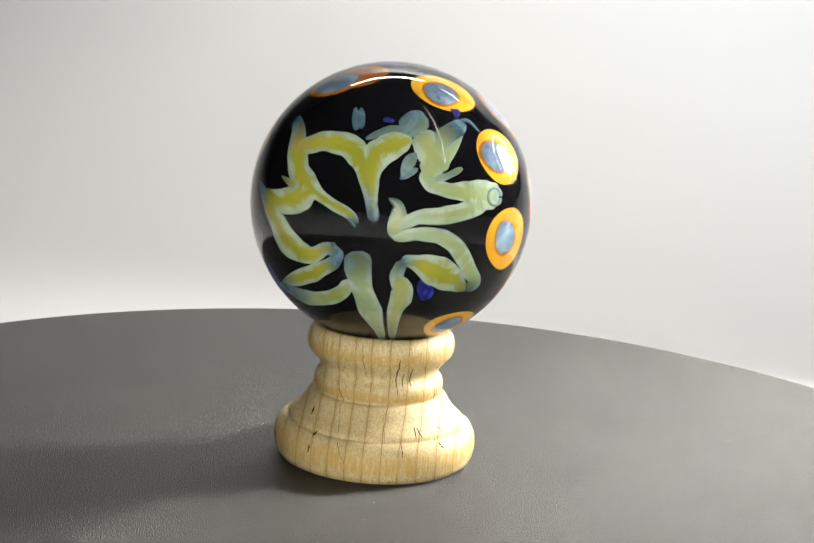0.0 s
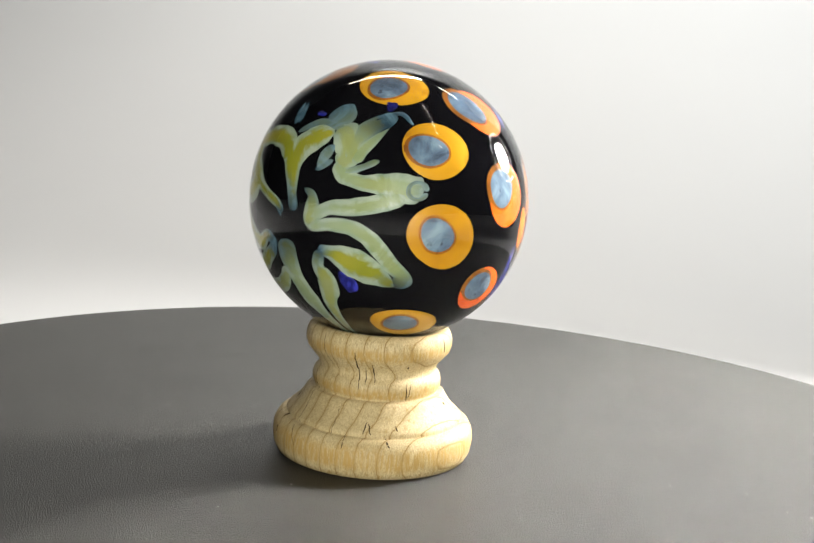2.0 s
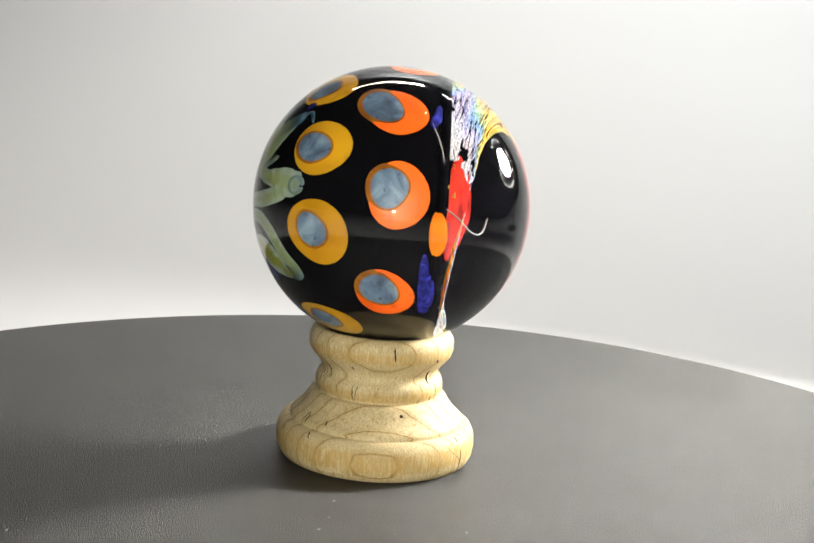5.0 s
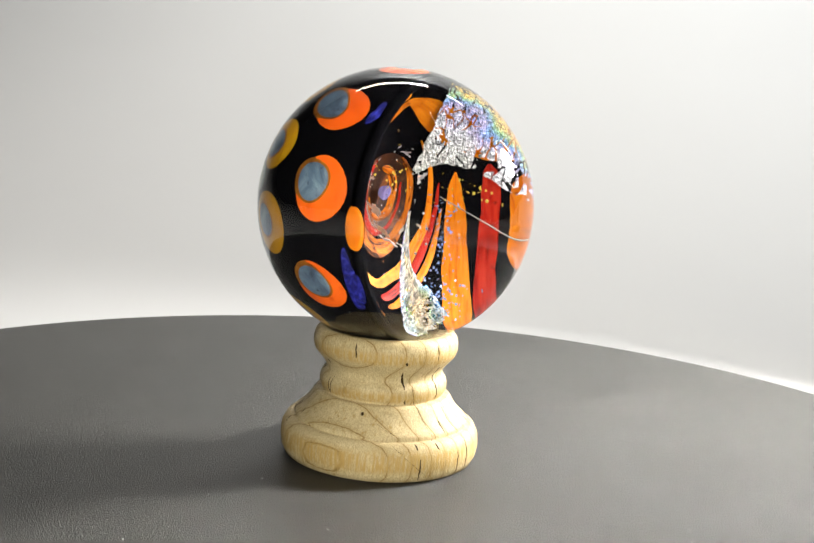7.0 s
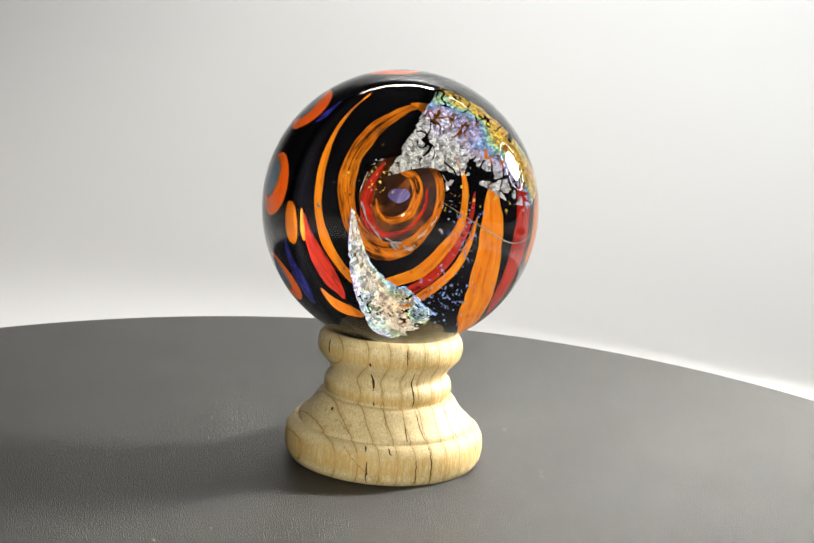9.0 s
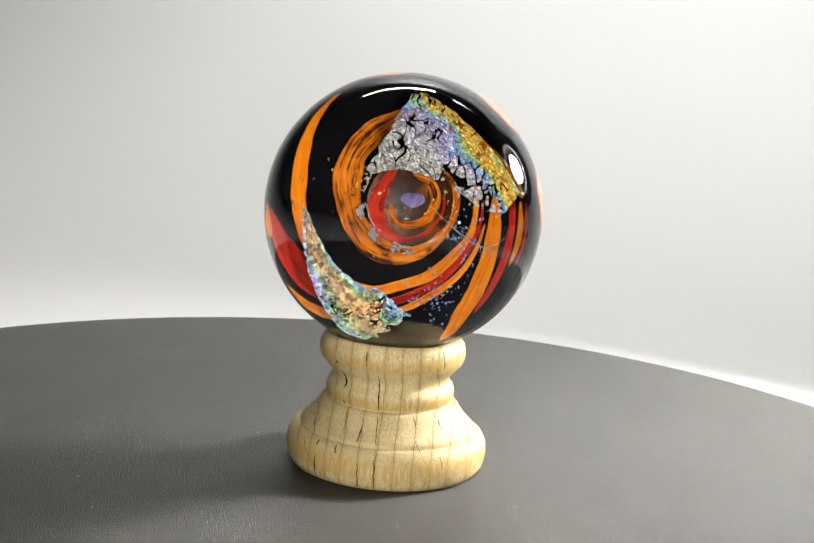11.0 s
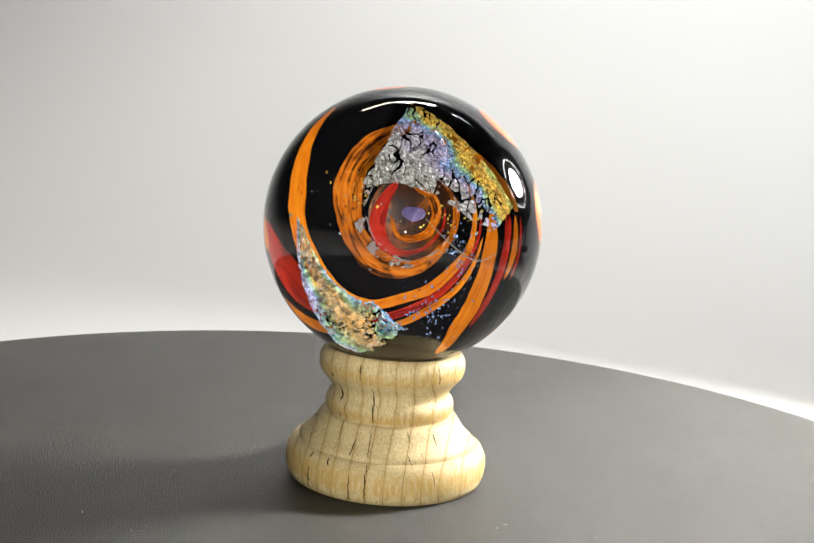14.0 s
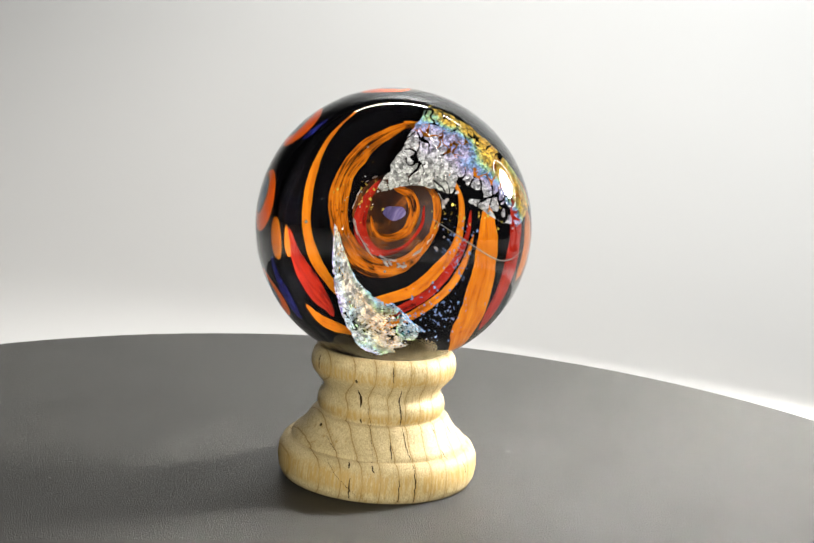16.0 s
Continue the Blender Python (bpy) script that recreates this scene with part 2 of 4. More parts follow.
GOLD_FLECK = material("gold_foil_fleck", (0.9, 0.72, 0.12), 0.25, 0.5)
HAZE_FLECK = material("opal_haze_fleck", (0.75, 0.8, 0.85), 0.2, 0.9)
VEIL = material("torn_silver_foil", (0.50, 0.50, 0.52), 0.35, 0.5)
DUST = material("pale_dust", (0.5, 0.5, 0.48), 0.9, 0, 0.1)
GLOW = material("lamp_glow", (1, 1, 1), 0.5)
GLOW.node_tree.nodes["Principled BSDF"].inputs["Emission Color"].default_value = (1, 0.95, 0.88, 1)
GLOW.node_tree.nodes["Principled BSDF"].inputs["Emission Strength"].default_value = 16.0
ROOM = material("dim_room_paint", (0.12, 0.12, 0.12), 0.9, 0, 0.1)


# ---- mesh helpers ----
def finish(name, bm, mat, smooth=True):
    me = bpy.data.meshes.new(name)
    bmesh.ops.recalc_face_normals(bm, faces=bm.faces)
    bm.to_mesh(me)
    bm.free()
    me.materials.append(mat)
    if smooth:
        me.polygons.foreach_set("use_smooth", [True] * len(me.polygons))
    return new(name, me)


def part(name, bm, mat, parent, label="", smooth=True):
    ob = finish(name, bm, mat, smooth)
    ob.parent = parent
    return tagged(ob, label) if label else ob


def lathe(profile, segments, place=None):
    """A solid of revolution: profile of (radius, height); place maps (radius, angle, height) to a point."""
    place = place or (lambda r, a, h: Vector((r * math.cos(a), r * math.sin(a), h)))
    bm = bmesh.new()
    rings = []
    for r, h in profile:
        if r < 1e-7:
            rings.append([bm.verts.new(place(0, 0, h))])
        else:
            rings.append([bm.verts.new(place(r, 2 * math.pi * k / segments, h)) for k in range(segments)])
    for a, b in zip(rings, rings[1:]):
        for k in range(segments):
            j = (k + 1) % segments
            loop = [a[k % len(a)], a[j % len(a)], b[j % len(b)], b[k % len(b)]]
            loop = [v for i, v in enumerate(loop) if v not in loop[:i]]
            if len(loop) > 2:
                bm.faces.new(loop)
    return bm


def smooth_line(points, count):
    """Catmull-Rom through a few points of any dimension."""
    p = [np.array(q, float) for q in points]
    p = [2 * p[0] - p[1]] + p + [2 * p[-1] - p[-2]]
    out = []
    for k in range(count + 1):
        s = k / count * (len(p) - 3)
        i = min(int(s), len(p) - 4)
        f = s - i
        a, b, c, d = p[i:i + 4]
        out.append(0.5 * (2 * b + (c - a) * f + (2 * a - 5 * b + 4 * c - d) * f * f + (3 * b - a - 3 * c + d) * f ** 3))
    return out


def float_layer(me, name, values):
    me.attributes.new(name, "FLOAT", "POINT").data.foreach_set("value", values)


# ---- setting: table, paper sweep, dim room ----
def build_setting():
    bm = bmesh.new()
    # paper sweep: flat on the table, then curving up behind
    line = [(-0.9, 0.0), (-0.4, 0.0), (0.0, 0.0)]
    line += [(0.16 + 0.80 * math.sin(a), 0.80 - 0.80 * math.cos(a)) for a in np.linspace(0, math.pi / 2, 40)]
    line += [(0.96, 1.0), (0.96, 1.5)]
    for x in (-1.3, 1.3):
        for y, z in line:
            bm.verts.new((x, y, z - 0.024))
    bm.verts.ensure_lookup_table()
    n = len(line)
    for k in range(n - 1):
        bm.faces.new([bm.verts[i] for i in (k, n + k, n + k + 1, k + 1)])
    paper = finish("backdrop", bm, PAPER)
    tagged(paper, "white paper backdrop sweeping up behind the turntable", "backdrop", kind="structure")
    mod = paper.modifiers.new("thickness", "SOLIDIFY")
    mod.thickness, mod.offset = 0.001, -1
    for name, size, at in (("floor", (5, 5, 0.1), (0, 0, -0.85)), ("ceiling", (5, 5, 0.1), (0, 0, 1.75)),
                           ("wall_north", (5, 0.1, 2.5), (0, 2.55, 0.45)), ("wall_south", (5, 0.1, 2.5), (0, -2.55, 0.45)),
                           ("wall_east", (0.1, 5.2, 2.5), (2.55, 0, 0.45)), ("wall_west", (0.1, 5.2, 2.5), (-2.55, 0, 0.45))):
        bm = bmesh.new()
        bmesh.ops.create_cube(bm, size=1, matrix=Matrix.Translation(at) @ Matrix.Diagonal((*size, 1)))
        tagged(finish(name, bm, ROOM, False), "plain dim painted room surface", name.split("_")[0], kind="structure")
    bm = bmesh.new()
    bmesh.ops.create_cube(bm, size=1, matrix=Matrix.Translation((0, 0.05, -0.4125)) @ Matrix.Diagonal((2.7, 2.0, 0.775, 1)))
    bmesh.ops.bevel(bm, geom=bm.edges[:], offset=0.01, segments=2, affect="EDGES")
    tagged(finish("table", bm, ROOM, False), "plain table under the paper backdrop", "table")


def build_side_lamp():
    lamp = new("work_lamp")
    tagged(lamp, "round work lamp with a glowing rim beside the backdrop", "lamp")
    at, ball = Vector((0.35, 0.16, 0.20)), Vector((0, 0, BALL_Z))
    turn = look(at, ball)
    bm = bmesh.new()
    rings = []
    for k in range(48):
        a = 2 * math.pi * k / 48
        rings.append([bm.verts.new(turn @ Vector(((0.084 + 0.002 * math.cos(b)) * math.cos(a), (0.084 + 0.002 * math.cos(b)) * math.sin(a), 0.002 * math.sin(b) + 0.013))) for b in np.linspace(0, 2 * math.pi, 9)[:-1]])
    for k in range(48):
        p, q = rings[k], rings[(k + 1) % 48]
        for i in range(8):
            bm.faces.new((p[i], p[(i + 1) % 8], q[(i + 1) % 8], q[i]))
    part("rim", bm, GLOW, lamp, "glowing white rim")
    # unseen deep hood, added to keep the rim's light off the paper
    prof = [(0, 0.034), (0.05, 0.034), (0.088, 0.026), (0.096, 0.016), (0.096, -0.12), (0.0935, -0.12), (0.0935, 0.018), (0.05, 0.030), (0, 0.030)]
    part("spill_hood", lathe(prof, 48, lambda r, a, h: turn @ Vector((r * math.cos(a), r * math.sin(a), h))), ROOM, lamp, "dark hood added to block the lamp's spill")
    bm = lathe([(0, -0.024), (0.06, -0.024), (0.06, -0.012), (0.008, -0.008), (0.006, 0.17), (0, 0.18)], 24)
    bmesh.ops.translate(bm, vec=(0.45, 0.21, 0), verts=bm.verts)
    part("stem", bm, ROOM, lamp)
    bm = bmesh.new()
    bmesh.ops.create_cube(bm, size=1, matrix=Matrix.Translation((0.455, 0.212, 0.18)) @ Matrix.Diagonal((0.012, 0.012, 0.02, 1)))
    part("bracket", bm, ROOM, lamp)


# ---- turntable ----
def build_turntable():
    rad, off = 0.1332, Vector((5.2 * MM, 3.1 * MM, 0))
    hub = new("turntable")
    tagged(hub, "black textured round turntable platter", "turntable")
    prof = [(0, 0)] + [(rad * f, 0) for f in (0.2, 0.5, 0.8, 0.95)]
    prof += [(rad - 1.2 * MM + 1.2 * MM * math.sin(a), -1.2 * MM + 1.2 * MM * math.cos(a)) for a in np.linspace(0, math.pi / 2, 6)]
    prof += [(rad, -5 * MM), (rad - 1 * MM, -6 * MM), (0, -6 * MM)]
    def edge(r, a, h):
        f = 1 - 0.0035 * math.cos(2 * a) - 0.012 * math.sin(2 * a) - 0.003 * math.cos(3 * a) - 0.004 * math.sin(4 * a + 0.8)
        return Vector((r * f * math.cos(a), r * f * math.sin(a), h)) + off

    bm = lathe(prof, 160, edge)
    part("platter", bm, PLATTER, hub)
    bm = lathe([(0, -6 * MM), (0.07, -6 * MM), (0.072, -8 * MM), (0.078, -22 * MM), (0.076, -24 * MM), (0, -24 * MM)], 64)
    part("base", bm, PLATTER, hub)
    # grains of dust lying on the platter
    rnd = random.Random(4)
    bm = bmesh.new()
    for k in range(420):
        a, r = rnd.uniform(0, 2 * math.pi), 0.125 * math.sqrt(rnd.uniform(0.03, 1))
        size = rnd.choice((0.08, 0.1, 0.12, 0.16)) * MM
        m = Matrix.Translation(Vector((r * math.cos(a), r * math.sin(a), size * 0.3)) + off) @ Euler((0, 0, rnd.uniform(0, 6))).to_matrix().to_4x4() @ Matrix.Diagonal((size * rnd.uniform(0.7, 2.2), size, size * 0.5, 1))
        bmesh.ops.create_icosphere(bm, subdivisions=1, radius=1, matrix=m)
    tagged(part("dust", bm, DUST, hub), kind="stuff")
    return hub


# ---- turned wooden stand ----
TURNED = [(17.0, 0.0), (17.7, 0.25), (18.3, 1.4), (18.55, 3.2), (18.4, 4.9), (17.7, 6.3), (16.95, 6.85), (16.85, 6.9), (16.15, 6.93), (16.1, 7.0),
          (16.2, 7.4), (15.85, 7.9), (15.1, 8.5), (14.2, 9.4), (13.4, 10.5), (12.8, 11.5), (12.3, 11.95), (12.2, 12.0), (11.35, 12.03), (11.3, 12.1),
          (11.5, 12.5), (11.85, 13.4), (11.8, 14.4), (11.5, 15.25), (11.0, 15.65), (10.8, 16.1), (10.9, 16.8), (11.4, 17.6), (12.3, 18.6),
          (13.05, 19.5), (13.4, 20.6), (13.4, 21.8), (13.1, 22.9), (12.5, 23.6), (11.9, 23.85), (11.4, 23.75)]


def turned_radius(z):
    return float(np.interp(z, [q[1] for q in TURNED[:-1]], [q[0] for q in TURNED[:-1]]))


def crack(stand, lon, top, lon2, bottom, wide):
    """A dark split in the wood: a thin wedge let into the turned surface, leaning from one bearing to another."""
    rnd = random.Random(int(lon * 10 + top * 100))
    count = max(4, int((top - bottom) * 3))
    bm = bmesh.new()
    rows = []
    for k in range(count + 1):
        f = k / count
        z = top + (bottom - top) * f
        a = radians(lon + (lon2 - lon) * f) + rnd.uniform(-0.006, 0.006)
        w = wide * (0.35 + 0.65 * math.sin(math.pi * min(max(f, 0.08), 0.92))) * rnd.uniform(0.6, 1.2)
        r = turned_radius(z)
        row = []
        for side, lift in ((-0.5, -0.05), (-0.42, 0.035), (0.42, 0.035), (0.5, -0.05)):
            b = a + side * w / r
            row.append(bm.verts.new(((r + lift) * math.cos(b) * MM, (r + lift) * math.sin(b) * MM, z * MM)))
        rows.append(row)
    for p, q in zip(rows, rows[1:]):
        for i in range(3):
            bm.faces.new((p[i], p[i + 1], q[i + 1], q[i]))
    bm.faces.new(rows[0])
    bm.faces.new(rows[-1])
    part("crack", bm, CRACK, stand)


def build_stand():
    stand = new("marble_stand")
    tagged(stand, "pale turned wooden stand holding the glass marble on the turntable", "stand")
    prof = [(0.0, 0.0), (9 * MM, 0.0)] + [(r * MM, z * MM) for r, z in TURNED]
    prof += [(r * MM, z * MM) for r, z in ((9.0, 22.75), (6.0, 21.85), (3.0, 21.3), (0.0, 21.1))]
    bm = lathe(prof, 144)
    for e in bm.edges:
        e.smooth = len(e.link_faces) < 2 or e.calc_face_angle() < radians(32)
    part("turned_body", bm, WOOD, stand)
    for row in ((78.7, 18.6, 80.8, 12.2, 0.30), (80.8, 12.0, 83.0, 7.2, 0.16), (83.6, 6.8, 84.2, 0.6, 0.24), (41.6, 18.0, 44.3, 15.0, 0.5),
                (45.3, 13.0, 46.1, 12.2, 0.4), (46.1, 6.8, 47.4, 6.0, 0.35), (48.5, 4.5, 48.5, 0.6, 0.3), (59.2, 7.0, 61.1, 5.7, 0.3),
                (74.8, 4.8, 75.4, 0.6, 0.22), (69.7, 23.0, 70.0, 20.3, 0.22), (71.0, 9.9, 71.1, 7.6, 0.25), (11.0, 10.9, 11.0, 10.4, 0.7),
                (42.3, 20.2, 42.3, 19.6, 0.5), (284.5, 20.8, 287.1, 14.0, 0.28), (298.1, 18.7, 301.2, 15.1, 0.25), (216.6, 10.2, 219.0, 9.0, 0.5),
                (232.0, 7.2, 233.0, 6.6, 0.45), (233.1, 5.2, 233.3, 4.0, 0.45), (297.7, 9.2, 295.4, 7.2, 0.25), (285.7, 7.2, 285.9, 5.2, 0.2),
                (233.8, 15.2, 243.0, 10.1, 0.1), (243.0, 10.0, 254.9, 3.6, 0.1), (310.0, 7.0, 311.8, 5.9, 0.35), (292.0, 18.0, 292.8, 15.0, 0.2),
                (328.9, 15.2, 329.9, 12.2, 0.22), (328.6, 18.5, 329.3, 17.9, 0.3), (2.0, 23.0, 3.5, 20.4, 0.35), (316.5, 8.8, 318.3, 8.1, 0.3),
                (299.2, 8.9, 300.9, 7.5, 0.3), (109.4, 11.7, 110.6, 10.3, 0.2), (131.7, 11.1, 131.4, 9.4, 0.25), (131.8, 23.2, 133.3, 20.0, 0.2),
                (108.2, 8.2, 109.7, 6.9, 0.2), (121.0, 6.0, 121.9, 4.0, 0.15), (275.3, 10.9, 276.4, 6.7, 0.08), (256.4, 23.0, 259.0, 17.5, 0.1),
                (51.2, 15.2, 60.0, 7.5, 0.08), (22.6, 9.4, 38.0, 7.5, 0.10), (33.1, 6.6, 53.7, 1.1, 0.09), (334.0, 15.5, 331.0, 12.3, 0.15)):
        crack(stand, *row)
    return stand


# ---- glass marble ----
def on_ball(lon, lat, rad=1.0):
    lon, lat = radians(lon), radians(lat)
    return Vector((math.cos(lon) * math.cos(lat), math.sin(lon) * math.cos(lat), math.sin(lat))) * rad * R


FRONT = on_ball(82, 0).normalized()          # the vortex's axis
UP = Vector((0, 0, 1))
SIDE = (-FRONT).cross(UP).normalized()       # right-hand side for one who looks into the vortex


FUNNEL = ((0.945, 0.285), (0.92, 0.345), (0.86, 0.33), (0.76, 0.22), (0.63, 0.10), (0.48, 0.01), (0.35, -0.045), (0.22, -0.09), (0.10, -0.12), (0.0, -0.13))


def wall_depth(r):
    """Depth of the vortex wall along its axis at a radius, in radii of the marble."""
    return float(np.interp(r, [q[0] for q in FUNNEL[::-1]], [q[1] for q in FUNNEL[::-1]]))


def mouth(x, y, d):
    """A point in the vortex, in radii of the marble: to its side, up, and depth along its axis; its bottom lies a little off the axis."""
    k = max(0, 1 - (x * x + y * y) / 0.81) if d > -0.3 else 0
    return (SIDE * (x + 0.03 * k) + UP * (y + 0.06 * k) + FRONT * d) * R


def build_core(ball):
    bm = lathe([(0.985 * math.sin(a), 0.985 * math.cos(a)) for a in np.linspace(math.pi, radians(73), 60)]
               + list(FUNNEL[:2]) + [(r, wall_depth(r)) for r in np.linspace(0.90, 0, 44)], 120, lambda r, a, h: mouth(r * math.cos(a), r * math.sin(a), h))
    part("core", bm, BLACK, ball, "black glass core hollowed to a vortex")
    bm = bmesh.new()
    bmesh.ops.create_uvsphere(bm, u_segments=160, v_segments=96, radius=R)
    shell = part("shell", bm, GLASS, ball, "clear polished glass")
    shell.visible_shadow = False


def cap(lon, lat, wide, tall, turn, rad, mat, parent, name, wobble=0.05, seed=0.0, label=""):
    """A rounded patch of glass that follows the ball, its edge sunk a little."""
    c = on_ball(lon, lat).normalized()
    e = UP.cross(c).normalized()
    n = c.cross(e)
    bm = bmesh.new()
    rings, seg = 7, 40
    verts = [[bm.verts.new(c * rad * R)]]
    for k in range(1, rings + 1):
        f = k / rings
        row = []
        for j in range(seg):
            a = 2 * math.pi * j / seg
            w = 1 + wobble * (math.sin(2 * a + seed) + 0.6 * math.sin(3 * a + 2.3 * seed))
            x, y = radians(wide) * f * w * math.cos(a), radians(tall) * f * w * math.sin(a)
            x, y = x * math.cos(turn) - y * math.sin(turn), x * math.sin(turn) + y * math.cos(turn)
            q = (c + e * math.tan(x) + n * math.tan(y)).normalized()
            row.append(bm.verts.new(q * R * (rad - 0.006 * max(0, f - 0.8) / 0.2)))
        verts.append(row)
    for j in range(seg):
        bm.faces.new((verts[0][0], verts[1][j], verts[1][(j + 1) % seg]))
    for a, b in zip(verts[1:], verts[2:]):
        for j in range(seg):
            bm.faces.new((a[j], b[j], b[(j + 1) % seg], a[(j + 1) % seg]))
    return part(name, bm, mat, parent, label)


def build_dots(ball):
    rows = [
        # lon, lat, half width, half height, turn, colour, centre lon, lat, half width, half height
        (319.7, 24.4, 14.0, 12.2, -0.3, YELLOW, 316.4, 24.0, 8.6, 6.6),
        (323.1, -7.7, 14.6, 13.6, -0.4, YELLOW, 321.0, -7.0, 7.8, 6.8),
        (299.7, 53.4, 14.5, 12.0, 0.0, YELLOW, 296.6, 52.0, 8.0, 7.0),
        (351.3, 42.9, 14.0, 11.0, -0.6, TANGERINE, 343.5, 44.6, 9.6, 7.6),
        (354.4, 8.6, 12.2, 13.8, 0.3, TANGERINE, 350.6, 11.0, 8.2, 7.8),
        (351.5, -30.7, 12.5, 11.2, -0.5, TANGERINE, 349.0, -28.9, 8.2, 7.4),
        (316.9, -50.8, 15.5, 10.5, -0.2, YELLOW, 314.0, -50.1, 8.0, 6.0),
        (20.0, 79.0, 11.0, 10.0, 0.0, TANGERINE, 30.0, 82.0, 5.0, 5.0),
        (173.0, 11.0, 12.0, 14.0, 0.2, TANGERINE, 178.0, 9.5, 8.0, 8.0),
        (178.0, -44.0, 12.5, 11.0, 0.4, TANGERINE, 184.0, -45.0, 8.0, 7.0),
        (172.0, 50.0, 13.0, 11.0, 0.2, TANGERINE, 182.0, 52.0, 8.0, 7.0),
        (236.0, 60.0, 13.0, 10.0, 0.3, UMBER, 224.0, 54.0, 10.0, 8.0),
        (187.0, 22.0, 12.0, 12.0, 0.0, YELLOW, 189.0, 22.0, 7.0, 7.0),
    ]
    for k, (lon, lat, w, h, turn, mat, clon, clat, cw, ch) in enumerate(rows):
        word = "yellow" if mat is YELLOW else "orange"
        dot = cap(lon, lat, w, h, turn, 0.9885, mat, ball, "dot", 0.04, k * 1.7, word + " glass dot")
        cap(clon, clat, cw + 1.3, ch + 1.2, turn, 0.9905, UMBER, dot, "ring", 0.05, k * 2.9, "thin umber ring")
        cap(clon, clat, cw, ch, turn, 0.9925, SLATE, dot, "pupil", 0.05, k * 2.9, "slate blue glass centre")


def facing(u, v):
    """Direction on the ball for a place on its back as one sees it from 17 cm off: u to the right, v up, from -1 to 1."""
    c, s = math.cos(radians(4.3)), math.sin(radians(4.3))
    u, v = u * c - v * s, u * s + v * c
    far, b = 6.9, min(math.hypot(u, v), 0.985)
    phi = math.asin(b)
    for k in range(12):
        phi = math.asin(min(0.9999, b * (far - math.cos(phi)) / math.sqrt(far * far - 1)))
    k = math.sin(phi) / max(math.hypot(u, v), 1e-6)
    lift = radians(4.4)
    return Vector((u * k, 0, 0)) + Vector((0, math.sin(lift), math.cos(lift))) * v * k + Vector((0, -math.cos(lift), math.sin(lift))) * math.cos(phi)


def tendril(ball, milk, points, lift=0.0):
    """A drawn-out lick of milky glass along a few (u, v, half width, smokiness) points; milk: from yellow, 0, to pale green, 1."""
    line = smooth_line(points, 12 * (len(points) - 1))
    bm = bmesh.new()
    rows, rim, tip = [], [], []
    cross = (-1, -0.85, -0.65, -0.4, 0, 0.4, 0.65, 0.85, 1)
    for k, q in enumerate(line):
        a, b = line[max(k - 1, 0)], line[min(k + 1, len(line) - 1)]
        t = np.array((b[0] - a[0], b[1] - a[1]))
        t /= np.linalg.norm(t) + 1e-9
        end = min(k, len(line) - 1 - k)
        w = 1.16 * max(q[2], 0.004) * (0.3, 0.6, 0.8, 0.92, 1.0)[min(end, 4)]
        row = []
        for c in cross:
            # uneven outline: each side swells and shrinks on its own
            side = 1 + 0.22 * noise.noise((q[0] * 9, q[1] * 9, 3.0 if c > 0 else 8.0)) + 0.05 * noise.noise((q[0] * 26, q[1] * 26, 1.0 if c > 0 else 5.0))
            p = facing(q[0] - t[1] * w * c * side, q[1] + t[0] * w * c * side)
            row.append(bm.verts.new(p * R * (0.991 + lift - 0.004 * abs(c) ** 3)))
            rim.append(max(abs(c), 1 - end / 4 if end < 4 else 0))
            tip.append(float(q[3]))
        rows.append(row)
    for a, b in zip(rows, rows[1:]):
        for i in range(len(cross) - 1):
            bm.faces.new((a[i], a[i + 1], b[i + 1], b[i]))
    ob = part("tendril", bm, TENDRIL, ball)
    float_layer(ob.data, "rim", rim)
    float_layer(ob.data, "tip", tip)
    float_layer(ob.data, "milk", [milk] * len(rim))
    return ob


